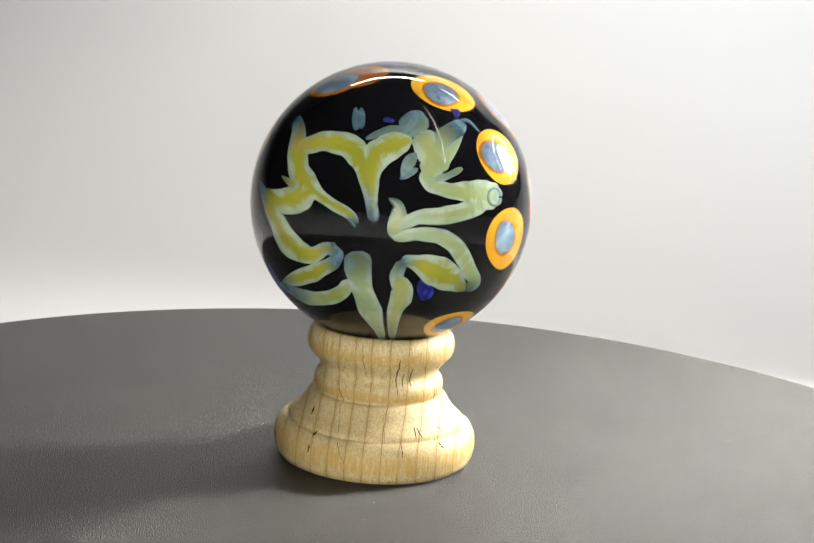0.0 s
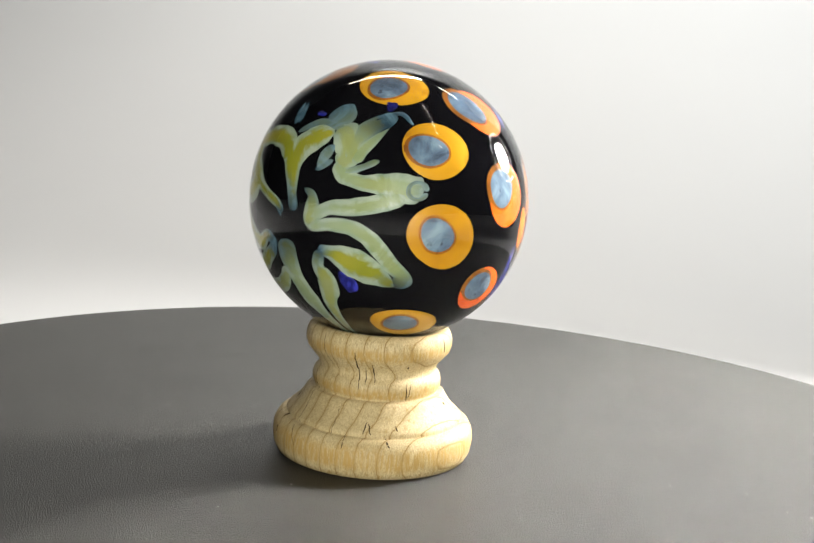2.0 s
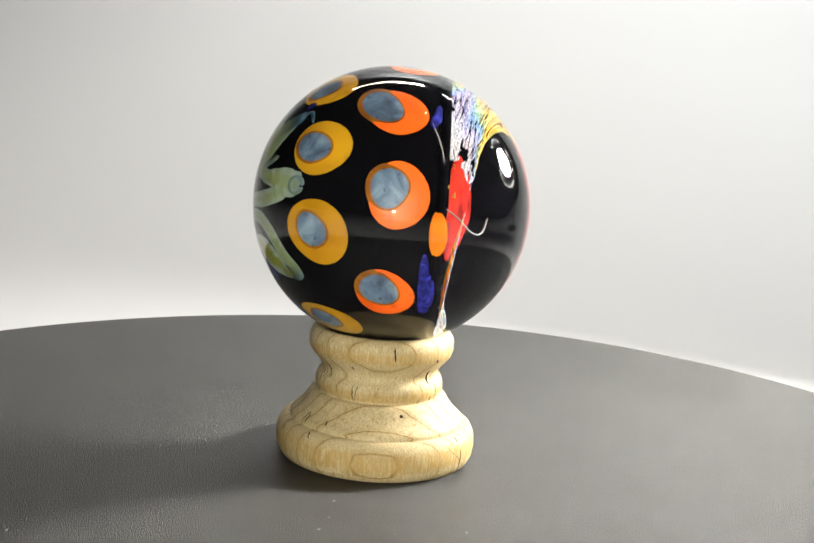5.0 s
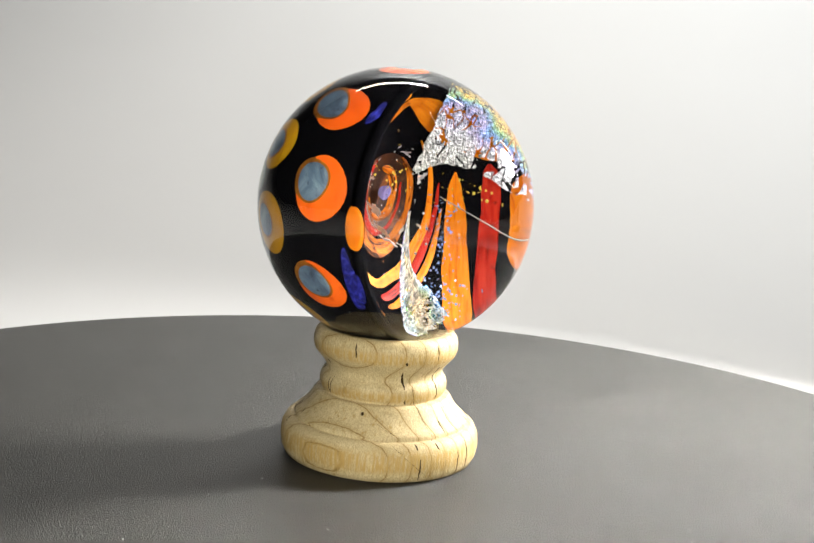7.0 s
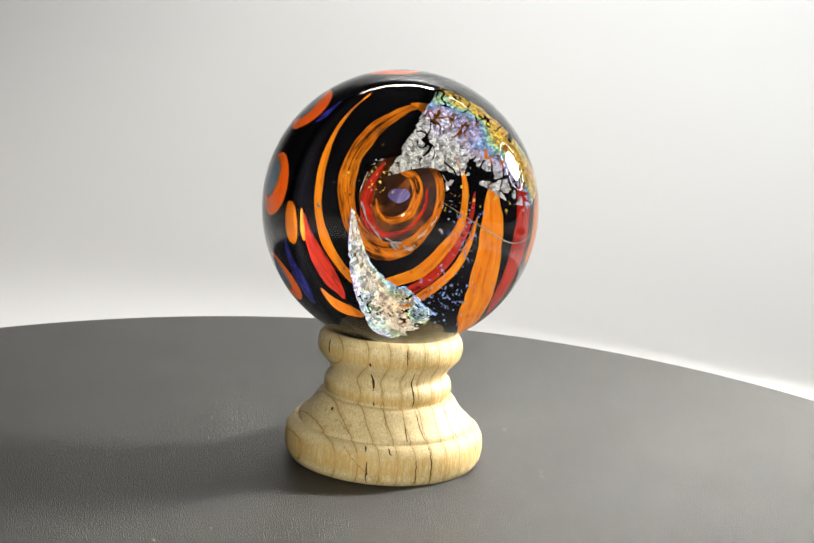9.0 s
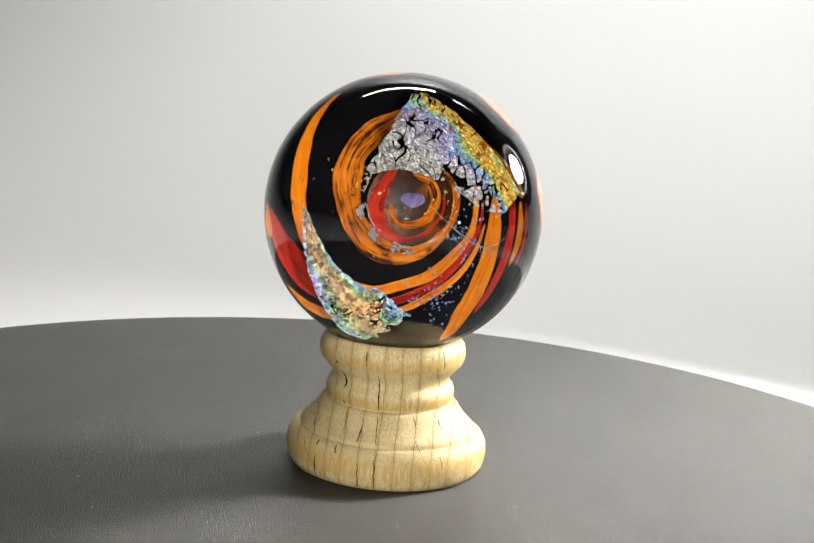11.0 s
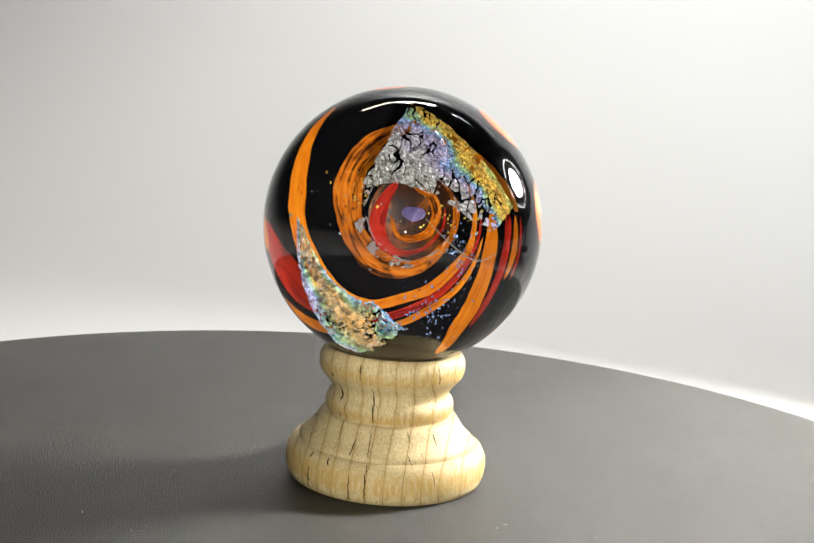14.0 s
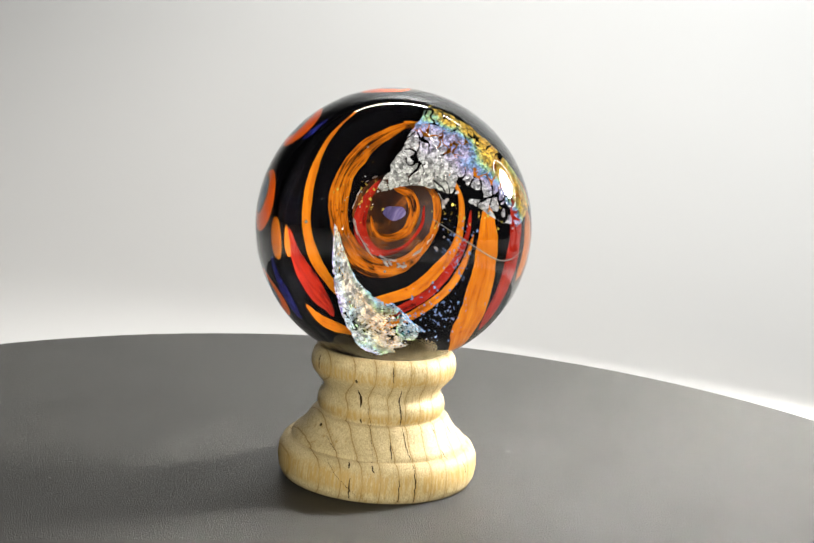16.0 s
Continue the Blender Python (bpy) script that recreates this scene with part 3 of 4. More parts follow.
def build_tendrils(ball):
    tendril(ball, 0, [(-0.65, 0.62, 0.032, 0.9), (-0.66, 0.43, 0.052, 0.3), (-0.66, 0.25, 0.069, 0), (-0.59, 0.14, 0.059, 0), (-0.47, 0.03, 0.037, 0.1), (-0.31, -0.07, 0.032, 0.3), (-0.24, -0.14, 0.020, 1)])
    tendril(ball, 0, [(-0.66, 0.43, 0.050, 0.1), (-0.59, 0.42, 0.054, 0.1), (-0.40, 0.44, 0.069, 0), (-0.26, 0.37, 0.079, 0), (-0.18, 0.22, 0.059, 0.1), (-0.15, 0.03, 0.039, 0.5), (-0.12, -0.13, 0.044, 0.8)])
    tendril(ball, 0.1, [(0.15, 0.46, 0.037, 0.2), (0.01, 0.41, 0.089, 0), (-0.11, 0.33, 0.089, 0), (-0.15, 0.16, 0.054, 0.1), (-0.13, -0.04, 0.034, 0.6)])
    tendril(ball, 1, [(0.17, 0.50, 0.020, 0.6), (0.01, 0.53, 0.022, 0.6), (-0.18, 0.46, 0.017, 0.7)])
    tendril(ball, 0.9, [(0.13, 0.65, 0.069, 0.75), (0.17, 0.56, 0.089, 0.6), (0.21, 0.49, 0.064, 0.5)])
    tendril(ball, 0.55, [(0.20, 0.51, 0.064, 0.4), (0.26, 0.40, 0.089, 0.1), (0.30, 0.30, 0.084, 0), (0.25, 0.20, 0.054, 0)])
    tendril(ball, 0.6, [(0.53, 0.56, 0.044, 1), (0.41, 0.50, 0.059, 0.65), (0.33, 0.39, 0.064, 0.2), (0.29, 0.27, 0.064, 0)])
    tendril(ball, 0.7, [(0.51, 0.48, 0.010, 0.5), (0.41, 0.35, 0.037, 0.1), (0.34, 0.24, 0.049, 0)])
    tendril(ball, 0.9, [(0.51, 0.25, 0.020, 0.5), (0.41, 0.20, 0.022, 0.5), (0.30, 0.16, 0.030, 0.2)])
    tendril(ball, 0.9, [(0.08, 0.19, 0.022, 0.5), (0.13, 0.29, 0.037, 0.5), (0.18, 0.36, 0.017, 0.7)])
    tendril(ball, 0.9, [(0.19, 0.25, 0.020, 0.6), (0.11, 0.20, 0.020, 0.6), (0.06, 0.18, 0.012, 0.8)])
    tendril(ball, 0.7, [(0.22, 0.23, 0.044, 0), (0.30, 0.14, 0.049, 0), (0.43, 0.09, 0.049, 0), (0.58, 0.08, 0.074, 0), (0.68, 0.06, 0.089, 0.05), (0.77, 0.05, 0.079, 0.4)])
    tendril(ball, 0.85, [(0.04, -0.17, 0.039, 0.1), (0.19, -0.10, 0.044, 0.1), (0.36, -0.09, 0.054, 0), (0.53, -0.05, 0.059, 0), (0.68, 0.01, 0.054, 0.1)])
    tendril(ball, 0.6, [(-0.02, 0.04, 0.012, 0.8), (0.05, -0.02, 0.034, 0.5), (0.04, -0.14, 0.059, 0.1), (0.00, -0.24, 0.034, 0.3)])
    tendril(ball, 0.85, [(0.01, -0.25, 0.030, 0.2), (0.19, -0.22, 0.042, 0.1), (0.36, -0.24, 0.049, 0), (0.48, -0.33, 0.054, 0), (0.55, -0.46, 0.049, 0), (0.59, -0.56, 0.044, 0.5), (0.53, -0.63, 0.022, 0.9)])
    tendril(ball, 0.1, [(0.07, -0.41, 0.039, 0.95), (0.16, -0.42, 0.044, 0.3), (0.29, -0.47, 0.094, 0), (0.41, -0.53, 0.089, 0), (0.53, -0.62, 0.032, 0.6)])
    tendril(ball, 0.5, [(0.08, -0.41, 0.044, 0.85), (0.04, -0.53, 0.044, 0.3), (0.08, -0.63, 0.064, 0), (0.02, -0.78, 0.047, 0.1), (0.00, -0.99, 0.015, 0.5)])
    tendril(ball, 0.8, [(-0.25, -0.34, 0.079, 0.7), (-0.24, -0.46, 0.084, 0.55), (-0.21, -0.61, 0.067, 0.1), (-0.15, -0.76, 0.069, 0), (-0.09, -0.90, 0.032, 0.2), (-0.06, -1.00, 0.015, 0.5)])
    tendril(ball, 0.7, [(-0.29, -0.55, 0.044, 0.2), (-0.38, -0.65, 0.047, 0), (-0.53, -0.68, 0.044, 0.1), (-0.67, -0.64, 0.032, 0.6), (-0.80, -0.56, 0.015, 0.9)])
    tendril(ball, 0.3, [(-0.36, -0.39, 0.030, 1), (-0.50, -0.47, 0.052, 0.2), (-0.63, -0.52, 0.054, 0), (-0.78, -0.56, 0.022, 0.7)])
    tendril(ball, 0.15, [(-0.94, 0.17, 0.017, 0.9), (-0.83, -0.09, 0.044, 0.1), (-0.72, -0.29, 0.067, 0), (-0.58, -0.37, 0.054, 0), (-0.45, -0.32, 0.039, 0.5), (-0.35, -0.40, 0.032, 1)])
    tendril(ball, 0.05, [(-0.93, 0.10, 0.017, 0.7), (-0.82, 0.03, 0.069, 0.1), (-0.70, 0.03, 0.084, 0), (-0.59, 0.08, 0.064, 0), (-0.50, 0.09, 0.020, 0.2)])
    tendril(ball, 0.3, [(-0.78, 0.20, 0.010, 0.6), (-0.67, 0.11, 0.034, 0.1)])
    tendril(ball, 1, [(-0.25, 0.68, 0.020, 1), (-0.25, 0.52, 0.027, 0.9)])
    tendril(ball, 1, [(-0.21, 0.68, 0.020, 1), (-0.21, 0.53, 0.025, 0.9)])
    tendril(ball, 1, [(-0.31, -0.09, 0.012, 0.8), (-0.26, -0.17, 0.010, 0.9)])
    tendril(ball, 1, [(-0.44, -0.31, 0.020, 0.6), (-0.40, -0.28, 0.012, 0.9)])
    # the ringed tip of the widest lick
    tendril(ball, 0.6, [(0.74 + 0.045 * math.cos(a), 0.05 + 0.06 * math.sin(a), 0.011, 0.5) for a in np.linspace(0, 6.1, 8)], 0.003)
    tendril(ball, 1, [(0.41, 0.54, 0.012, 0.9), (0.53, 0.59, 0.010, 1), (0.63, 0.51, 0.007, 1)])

def ribbon(ball, points, mat, name, label="", lift=0.008):
    """A stripe of glass lying on the vortex wall along a few (side, up, half width) points."""
    line = smooth_line(points, 9 * (len(points) - 1))
    cross = (-1, -0.8, -0.4, 0, 0.4, 0.8, 1)
    bm = bmesh.new()
    rows, along = [], []
    for k, q in enumerate(line):
        a, b = line[max(k - 1, 0)], line[min(k + 1, len(line) - 1)]
        t = np.array((b[0] - a[0], b[1] - a[1]))
        t /= np.linalg.norm(t) + 1e-9
        end = min(k, len(line) - 1 - k)
        w = max(q[2], 0.003) * (0.25, 0.6, 0.85, 1.0)[min(end, 3)]
        row = []
        for c in cross:
            side = 1 + 0.20 * noise.noise((q[0] * 7, q[1] * 7, 2.0 if c > 0 else 6.0)) + 0.08 * noise.noise((q[0] * 24, q[1] * 24, 4.0 if c > 0 else 9.0))
            x, y = q[0] - t[1] * w * c * side, q[1] + t[0] * w * c * side
            r = math.hypot(x, y)
            if r > 0.91:
                x, y, r = x * 0.91 / r, y * 0.91 / r, 0.91
            row.append(bm.verts.new(mouth(x, y, wall_depth(r) + lift * (1 - 0.5 * c * c))))
            along.append((c * 0.5 * w / 0.05, k * 0.12, len(points)))
        rows.append(row)
    for a, b in zip(rows, rows[1:]):
        for i in range(len(cross) - 1):
            bm.faces.new((a[i], a[i + 1], b[i + 1], b[i]))
    ob = part(name, bm, mat, ball, label)
    ob.data.attributes.new("drawn", "FLOAT_VECTOR", "POINT").data.foreach_set("vector", [c for p in along for c in p])
    return ob


def thread(ball, points, rad, mat, name, label=""):
    """A thin round thread of glass through a few (side, up, front) points."""
    line = [SIDE * q[0] * R + UP * q[1] * R + FRONT * q[2] * R for q in smooth_line(points, 10 * (len(points) - 1))]
    bm = bmesh.new()
    rings = []
    for k, p in enumerate(line):
        t = (line[min(k + 1, len(line) - 1)] - line[max(k - 1, 0)]).normalized()
        e = t.orthogonal().normalized()
        n = t.cross(e)
        w = rad * R * (0.3 + 0.7 * math.sin(math.pi * (0.08 + 0.84 * k / (len(line) - 1))))
        rings.append([bm.verts.new(p + (e * math.cos(a) + n * math.sin(a)) * w) for a in np.linspace(0, 2 * math.pi, 7)[:-1]])
    for a, b in zip(rings, rings[1:]):
        for i in range(6):
            bm.faces.new((a[i], a[(i + 1) % 6], b[(i + 1) % 6], b[i]))
    return part(name, bm, mat, ball, label)


def build_vortex(ball):
    orange, red = "amber orange glass stripe winding inwards", "dark red glass stripe winding inwards"
    # the outermost stripe winds from the top right round to the middle
    ribbon(ball, [(-0.44, 0.77, 0.020), (-0.50, 0.56, 0.034), (-0.535, 0.32, 0.042), (-0.54, 0.13, 0.042), (-0.53, -0.03, 0.040), (-0.47, -0.19, 0.038), (-0.38, -0.31, 0.031), (-0.27, -0.40, 0.026),
                  (-0.14, -0.43, 0.022), (-0.02, -0.40, 0.024), (0.11, -0.35, 0.027), (0.22, -0.25, 0.027), (0.30, -0.14, 0.020), (0.32, 0.0, 0.014), (0.30, 0.12, 0.009), (0.22, 0.24, 0.006)], ORANGE, "orange_stripe", orange)
    ribbon(ball, [(-0.16, -0.50, 0.010), (-0.08, -0.49, 0.018), (0.07, -0.43, 0.020), (0.21, -0.33, 0.020), (0.30, -0.20, 0.017), (0.35, -0.08, 0.010), (0.36, 0.04, 0.006)], RED, "red_stripe", red)
    ribbon(ball, [(-0.12, -0.55, 0.008), (-0.01, -0.52, 0.015), (0.11, -0.46, 0.019), (0.26, -0.34, 0.017), (0.34, -0.21, 0.012), (0.38, -0.07, 0.006)], ORANGE, "orange_stripe", orange)
    # the broad amber crescent round the eye
    ribbon(ball, [(0.16, 0.46, 0.012), (0.01, 0.47, 0.024), (-0.10, 0.41, 0.040), (-0.22, 0.31, 0.060), (-0.295, 0.17, 0.064), (-0.305, 0.02, 0.060), (-0.27, -0.11, 0.056), (-0.18, -0.22, 0.052),
                  (-0.05, -0.26, 0.042), (0.07, -0.23, 0.030), (0.16, -0.14, 0.022), (0.21, -0.03, 0.020), (0.20, 0.08, 0.016), (0.13, 0.16, 0.010)], VEINED, "amber_stripe", "veined amber glass crescent round the eye")
    ribbon(ball, [(-0.08, 0.16, 0.010), (-0.15, 0.04, 0.030), (-0.17, -0.07, 0.038), (-0.13, -0.15, 0.028), (-0.05, -0.19, 0.014), (0.06, -0.16, 0.009), (0.14, -0.06, 0.008), (0.15, 0.04, 0.006)], RED, "red_stripe", red, 0.012)
    ribbon(ball, [(-0.01, 0.12, 0.012), (0.07, 0.09, 0.024), (0.105, 0.01, 0.026), (0.08, -0.08, 0.022), (0.0, -0.12, 0.016), (-0.08, -0.10, 0.010), (-0.11, -0.02, 0.007)], VEINED, "amber_stripe", "veined amber glass close round the eye", 0.014)
    # the far wall and the lip
    ribbon(ball, [(0.43, 0.09, 0.014), (0.44, -0.06, 0.042), (0.435, -0.22, 0.050), (0.40, -0.38, 0.058), (0.355, -0.56, 0.066), (0.35, -0.78, 0.045)], ORANGE, "orange_stripe", orange)
    ribbon(ball, [(0.55, 0.13, 0.018), (0.57, 0.03, 0.030), (0.57, -0.10, 0.032), (0.54, -0.26, 0.032), (0.49, -0.42, 0.028), (0.45, -0.54, 0.014)], RED, "red_stripe", red)
    ribbon(ball, [(0.65, 0.10, 0.020), (0.67, -0.03, 0.040), (0.66, -0.14, 0.036), (0.61, -0.26, 0.014)], ORANGE, "orange_stripe", orange)
    ribbon(ball, [(0.75, 0.12, 0.016), (0.77, 0.0, 0.030), (0.76, -0.12, 0.030), (0.70, -0.26, 0.014)], RED, "red_stripe", red)
    ribbon(ball, [(-0.76, -0.04, 0.020), (-0.70, -0.12, 0.045), (-0.60, -0.27, 0.075), (-0.49, -0.38, 0.080), (-0.40, -0.46, 0.046), (-0.36, -0.52, 0.018)], RED, "red_stripe", red)
    ribbon(ball, [(-0.66, -0.50, 0.030), (-0.52, -0.58, 0.055), (-0.35, -0.59, 0.037), (-0.24, -0.60, 0.019)], ORANGE, "orange_stripe", orange)
    ribbon(ball, [(-0.82, 0.0, 0.035), (-0.79, -0.12, 0.060), (-0.73, -0.20, 0.030)], ORANGE, "orange_stripe", orange, 0.012)
    ribbon(ball, [(-0.02, 0.50, 0.012), (0.10, 0.45, 0.040), (0.22, 0.38, 0.066), (0.34, 0.31, 0.075), (0.48, 0.24, 0.080), (0.60, 0.20, 0.060), (0.70, 0.14, 0.025)], ORANGE, "orange_stripe", orange, 0.010)
    bm = lathe([(r, wall_depth(r) + 0.006) for r in np.linspace(0.20, 0.0, 14)], 60, lambda r, a, h: mouth(r * (1 + 0.08 * math.sin(2 * a + 1)) * math.cos(a), r * (1 + 0.06 * math.sin(3 * a)) * math.sin(a), h))
    part("amber_lining", bm, AMBER, ball, "mottled amber glass deep in the vortex")
    bm = lathe([(r, wall_depth(r) + 0.035) for r in np.linspace(0.055, 0.0, 8)], 40, lambda r, a, h: mouth(r * 1.05 * math.cos(a), r * (0.62 + 0.08 * math.sin(3 * a)) * math.sin(a), h))
    part("eye", bm, LILAC, ball, "small lilac glass eye at the bottom of the vortex")
    cap(10, -5, 3.6, 9.5, 0.1, 0.9885, ORANGE, ball, "orange_fleck", 0.05, 1.0, "orange fleck at the lip")
    # cobalt bleeding out along the lip
    for lon, lat, w, h, turn in ((9.0, -28, 3.4, 16, 0.12), (12, 41, 2.4, 6, -0.35), (-60, 43, 2.5, 4, -0.3), (-73, -29, 3, 6, 0.3), (255, 75, 3, 5, 1.0), (205, -35, 4, 10, -0.3), (262, 8, 3.0, 1.1, -0.4), (266, 36, 2, 1.5, 0)):
        cap(lon, lat, w, h, turn, 0.9872, COBALT, ball, "cobalt_patch", 0.22, lon, "deep cobalt blue glass patch")
    thread(ball, [(0.15, 0.06, 0.15), (0.33, -0.05, 0.28), (0.47, -0.12, 0.33), (0.56, -0.12, 0.35), (0.65, -0.07, 0.35)], 0.004, FILAMENT, "glass_thread", "thin pale glass thread")
    # small trapped bubbles
    rnd = random.Random(9)
    for k in range(9):
        a, r = rnd.uniform(0, 6.28), rnd.uniform(0.15, 0.6)
        bm = bmesh.new()
        bmesh.ops.create_icosphere(bm, subdivisions=2, radius=R * rnd.choice((0.005, 0.007, 0.010)), matrix=Matrix.Translation(mouth(r * math.cos(a), r * math.sin(a), wall_depth(r) + rnd.uniform(0.03, 0.3))))
        part("bubble", bm, FILAMENT, ball)


def sheet(ball, edge_a, edge_b, mat, name, label, crumple, gap, grain, rows, cols, pleat=0.0):
    """A crumpled, cracked sheet of foil between two edges in the glass; gap: width of the cracks."""
    a, b = smooth_line(edge_a, cols), smooth_line(edge_b, cols)
    bm = bmesh.new()
    grid, across, lean = [], [], []
    for i in range(rows + 1):
        f = i / rows
        row = []
        for j in range(cols + 1):
            x, y, z = a[j] * (1 - f) + b[j] * f
            p = SIDE * x * R + UP * y * R + FRONT * z * R
            if pleat and i % 2:
                fold = np.linalg.norm(b[j] - a[j]) / rows * R * min(1, f * 6, (1 - f) * 6)
                p = p + (FRONT * 0.9 - UP * 0.2) * pleat * fold + SIDE * 0.45 * fold
            p = p + (noise.noise_vector(p * 380) * crumple + noise.noise_vector(p * 2400) * crumple * 0.55) * R
            if p.length > 0.972 * R:
                p = p.normalized() * 0.972 * R
            row.append(bm.verts.new(p))
            across.append(0.06 + j / cols * 0.36 + (1 - f) * 0.68 if name == "crest_foil" else f * 0.72 + j / cols * 0.14)
        grid.append(row)
    for i in range(rows):
        for j in range(cols):
            q = [grid[i][j], grid[i][j + 1], grid[i + 1][j + 1], grid[i + 1][j]]
            mid = sum((v.co for v in q), Vector()) / 4
            bent = mid + noise.noise_vector(mid * 700) * 0.0007
            near = noise.voronoi(Vector((bent.x, bent.y, bent.z * 0.55)) * grain)[0]
            edge = min(i, rows - 1 - i, (j, cols - 1 - j)[j > cols / 2] * rows / cols)
            torn = noise.noise(mid * 900) * 3 + 0.6
            if near[1] - near[0] < gap * max(0, 0.5 + 2.2 * noise.noise(mid * 260)) or edge < torn:
                continue
            bm.faces.new(q[:3])
            bm.faces.new((q[0], q[2], q[3]))
            lean += [1.0 if pleat and i % 2 == 0 else 0.0] * 2
    ob = part(name, bm, mat, ball, label, smooth=False)
    float_layer(ob.data, "across", across)
    ob.data.attributes.new("lean", "FLOAT", "FACE").data.foreach_set("value", lean)
    mod = ob.modifiers.new("thickness", "SOLIDIFY")
    mod.thickness = 0.00006
    return ob


def build_foils(ball):
    sheet(ball, [(0.07, 0.79, 0.30), (0.33, 0.63, 0.345), (0.56, 0.43, 0.345), (0.73, 0.20, 0.30)],
          [(-0.20, 0.18, 0.20), (0.0, 0.24, 0.25), (0.22, 0.20, 0.28), (0.41, 0.11, 0.30), (0.58, 0.02, 0.30)],
          CREST_FOIL, "crest_foil", "crackled silver foil turning gold at one edge", 0.0045, 0.10, 640, 150, 200)
    sheet(ball, [(-0.52, 0.06, 0.43), (-0.49, -0.24, 0.38), (-0.40, -0.52, 0.34), (-0.28, -0.73, 0.32), (-0.12, -0.80, 0.33)],
          [(-0.50, 0.03, 0.42), (-0.35, -0.22, 0.34), (-0.19, -0.36, 0.30), (-0.04, -0.40, 0.28), (0.12, -0.54, 0.30)],
          FLARE_FOIL, "flare_foil", "glittering rainbow foil", 0.0035, 0.06, 1300, 60, 120, 1.4)


def curl(ball):
    """The torn tail of the foil, curled round the eye as a ragged veil that stands up towards the lip."""
    bm = bmesh.new()
    turns, rise = 200, 26
    grid = []
    for k in range(turns + 1):
        a = radians(120 + 330 * k / turns)
        tall = 0.03 + 0.07 * max(0, math.sin(math.pi * min(1, k / (0.62 * turns)))) ** 0.7
        col = []
        for i in range(rise + 1):
            f = i / rise
            r = 0.225 + 0.045 * f + 0.010 * math.sin(3 * a) + 0.012 * noise.noise((k * 0.06, f * 3, 0))
            q = mouth(r * math.cos(a), r * 0.92 * math.sin(a), wall_depth(r) + 0.03 + tall * f)
            col.append(bm.verts.new(q + noise.noise_vector(q * 2400) * 0.006 * R))
        grid.append(col)
    for k in range(turns):
        for i in range(rise):
            q = (grid[k][i], grid[k + 1][i], grid[k + 1][i + 1], grid[k][i + 1])
            mid = sum((v.co for v in q), Vector()) / 4
            thin = mid - FRONT * mid.dot(FRONT) * 0.6
            if noise.noise(thin * 700) + 0.6 * noise.noise(thin * 2300) > 0.36 - (0.42 if i < 2 else 0):
                bm.faces.new(q)
    bmesh.ops.delete(bm, geom=[v for v in bm.verts if not v.link_faces], context="VERTS")
    ob = part("foil_curl", bm, VEIL, ball, "ragged silver foil tail curled round the eye", smooth=False)
    ob.modifiers.new("thickness", "SOLIDIFY").thickness = 0.00005


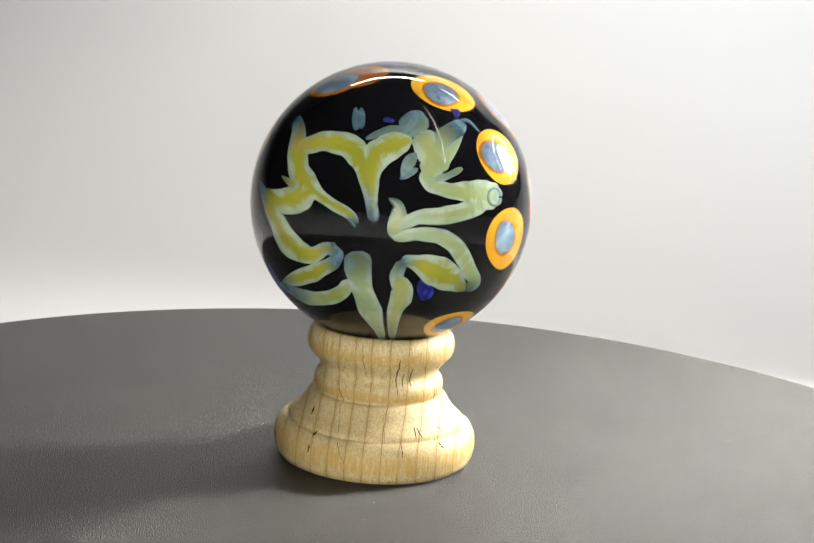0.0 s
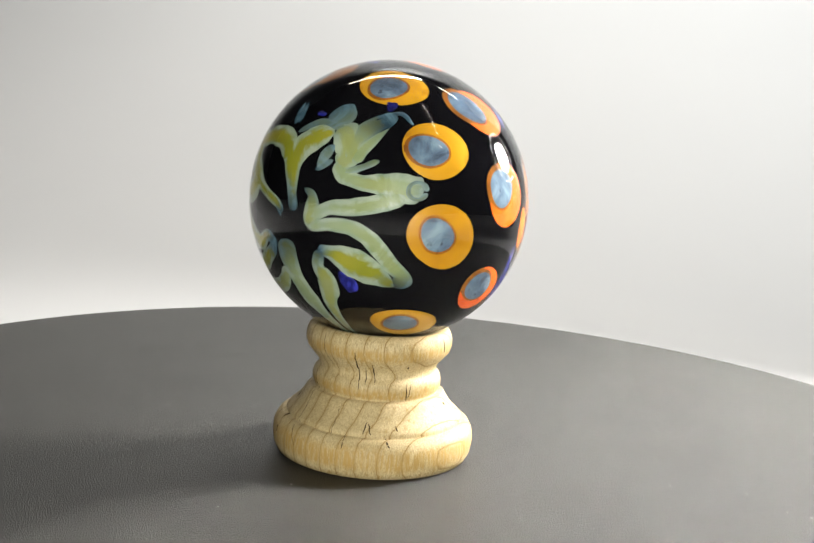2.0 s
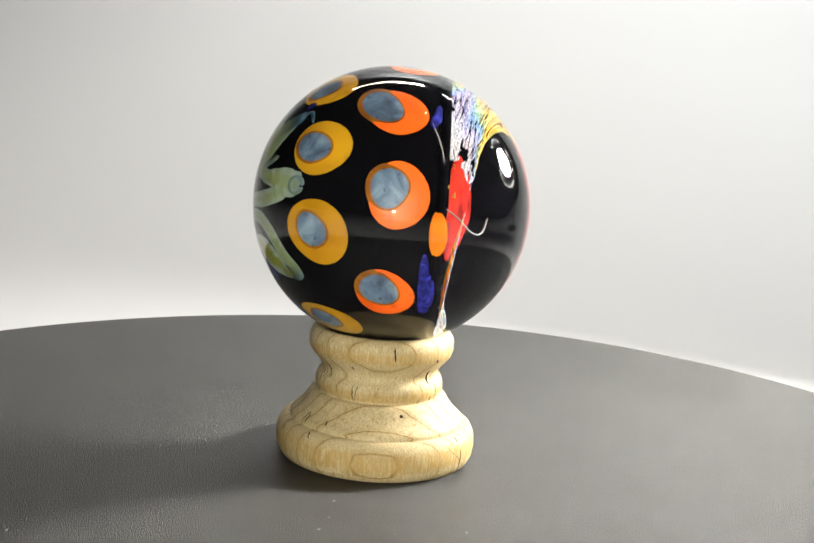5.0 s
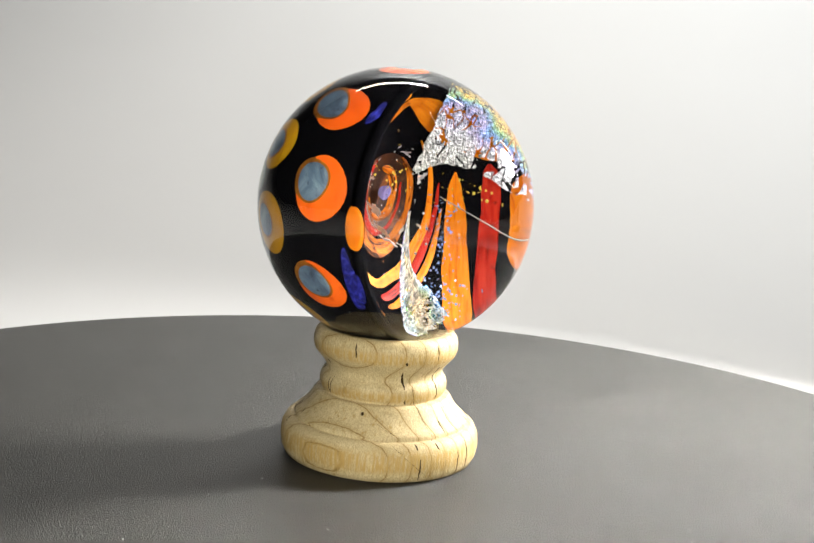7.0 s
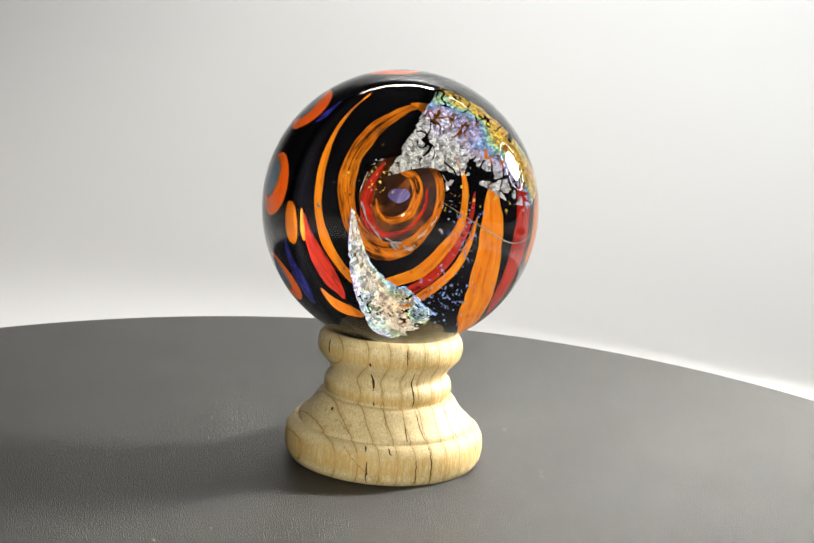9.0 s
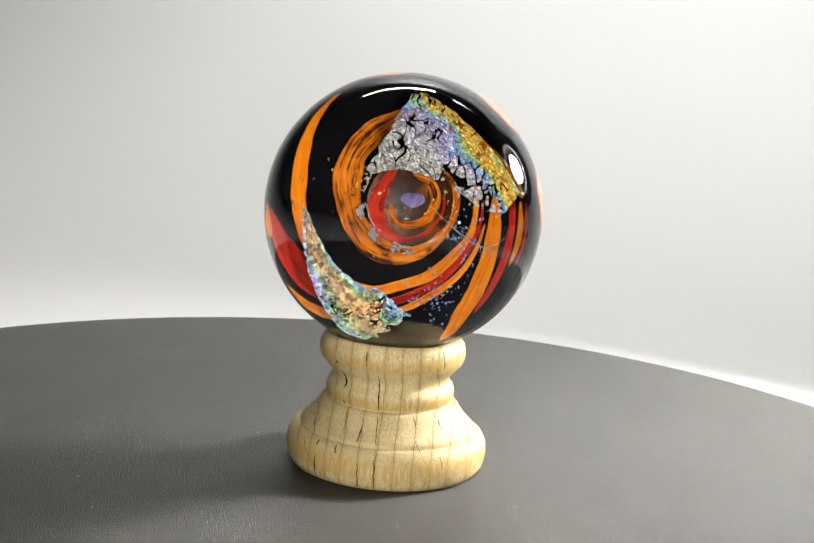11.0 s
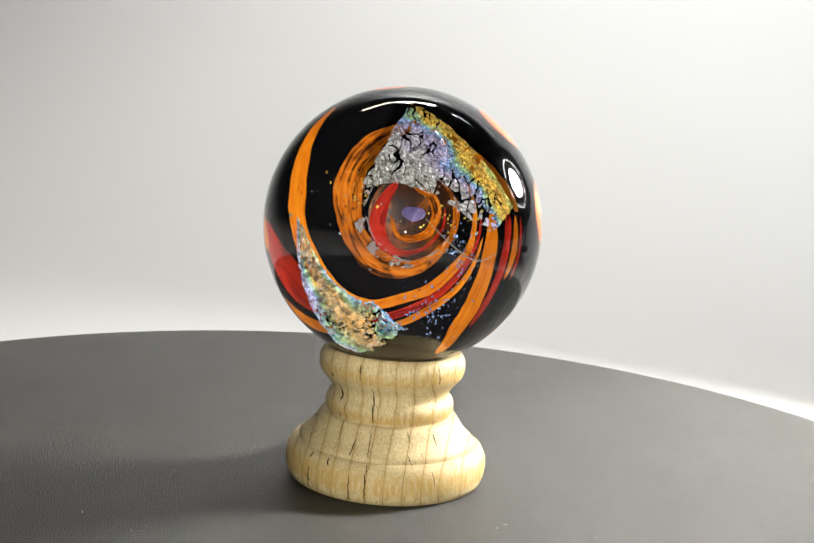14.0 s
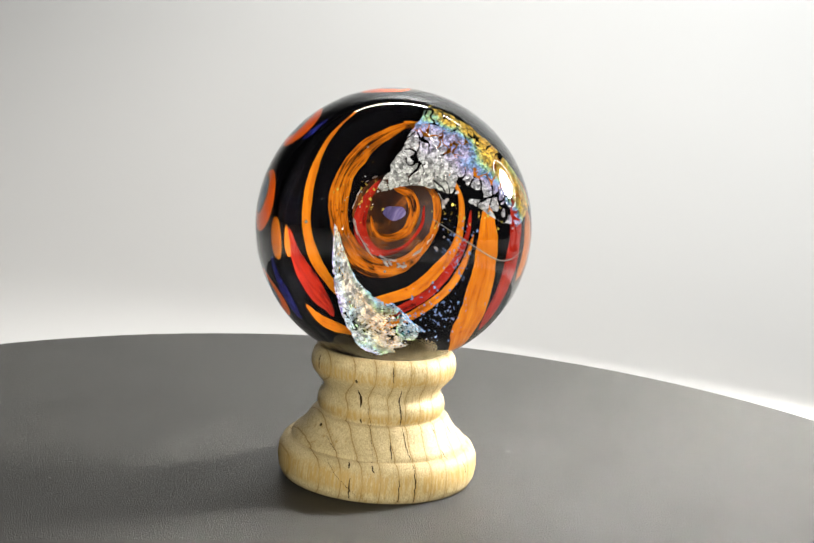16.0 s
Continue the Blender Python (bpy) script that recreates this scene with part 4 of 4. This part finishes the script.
def glitter(ball, centre, spread, count, size, mat, seed):
    """Loose flecks of foil caught in the glass."""
    rnd = random.Random(seed)
    bm = bmesh.new()
    for k in range(count):
        q = [c + rnd.gauss(0, w) for c, w in zip(centre, spread)]
        p = SIDE * q[0] * R + UP * q[1] * R + FRONT * q[2] * R
        if p.length > 0.96 * R:
            p = p.normalized() * 0.96 * R
        m = Matrix.Translation(p) @ Euler([rnd.uniform(0, 6.3) for i in range(3)]).to_matrix().to_4x4()
        w = size * R * rnd.uniform(0.4, 1.5)
        v = [bm.verts.new(m @ Vector((x * w, y * w * rnd.uniform(0.5, 1), 0))) for x, y in ((-1, -1), (1, -0.8), (0.8, 1), (-0.7, 0.9))]
        bm.faces.new(v)
    ob = part("glitter", bm, mat, ball, "fine glittering flecks", smooth=False)
    tagged(ob, kind="stuff")
    mod = ob.modifiers.new("thickness", "SOLIDIFY")
    mod.thickness = 0.00004


def build_glitter(ball):
    glitter(ball, (0.31, -0.08, 0.06), (0.045, 0.09, 0.03), 80, 0.0055, BLUE_FLECK, 2)
    glitter(ball, (0.20, -0.42, 0.16), (0.10, 0.07, 0.03), 100, 0.0055, BLUE_FLECK, 3)
    glitter(ball, (-0.20, 0.18, 0.10), (0.10, 0.08, 0.04), 26, 0.006, GOLD_FLECK, 4)
    glitter(ball, (0.26, 0.08, 0.20), (0.10, 0.05, 0.04), 30, 0.006, GOLD_FLECK, 5)
    # these opal flecks imitate a pale haze in the clear glass
    glitter(ball, (-0.28, 0.05, 0.14), (0.08, 0.18, 0.05), 40, 0.004, HAZE_FLECK, 6)


def build_marble():
    ball = new("glass_marble")
    ball.location = (0, 0, BALL_Z)
    tagged(ball, "round glass marble with dots, tendrils and foil on wooden stand", "marble")
    build_core(ball)
    build_dots(ball)
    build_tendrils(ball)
    build_vortex(ball)
    build_foils(ball)
    curl(ball)
    build_glitter(ball)
    return ball


build_setting()
build_side_lamp()
turntable = build_turntable()
stand = build_stand()
marble = build_marble()


def motions():
    """The platter turns one way, stops and turns back, and carries the stand and the marble."""
    turns = [(0.0, 0.0), (0.5, -8.0), (1.0, -15.9), (1.5, -23.9), (2.0, -32.1), (2.5, -40.3), (3.0, -48.7), (3.5, -57.1),
             (4.0, -65.5), (5.2, -85.3), (6.5, -106.7), (7.0, -114.9), (7.5, -122.8), (8.0, -130.4), (8.5, -138.2), (9.0, -146.4),
             (10.2, -166.2), (11.5, -187.4), (12.0, -195.7), (12.5, -203.7), (12.65, -205.4), (13.0, -199.9), (13.5, -191.7),
             (14.0, -183.7), (14.5, -175.9), (15.0, -168.1), (15.5, -160.2), (16.0, -152.1)]
    walk(turntable, [(t, pose(0, 0, 0, 0, 0, a)) for t, a in turns])
    walk(stand, [(t, pose(0, 0, 0, 0, 0, a)) for t, a in turns])
    walk(marble, [(t, pose(0, 0, BALL_Z, 0, 0, a)) for t, a in turns])


motions()
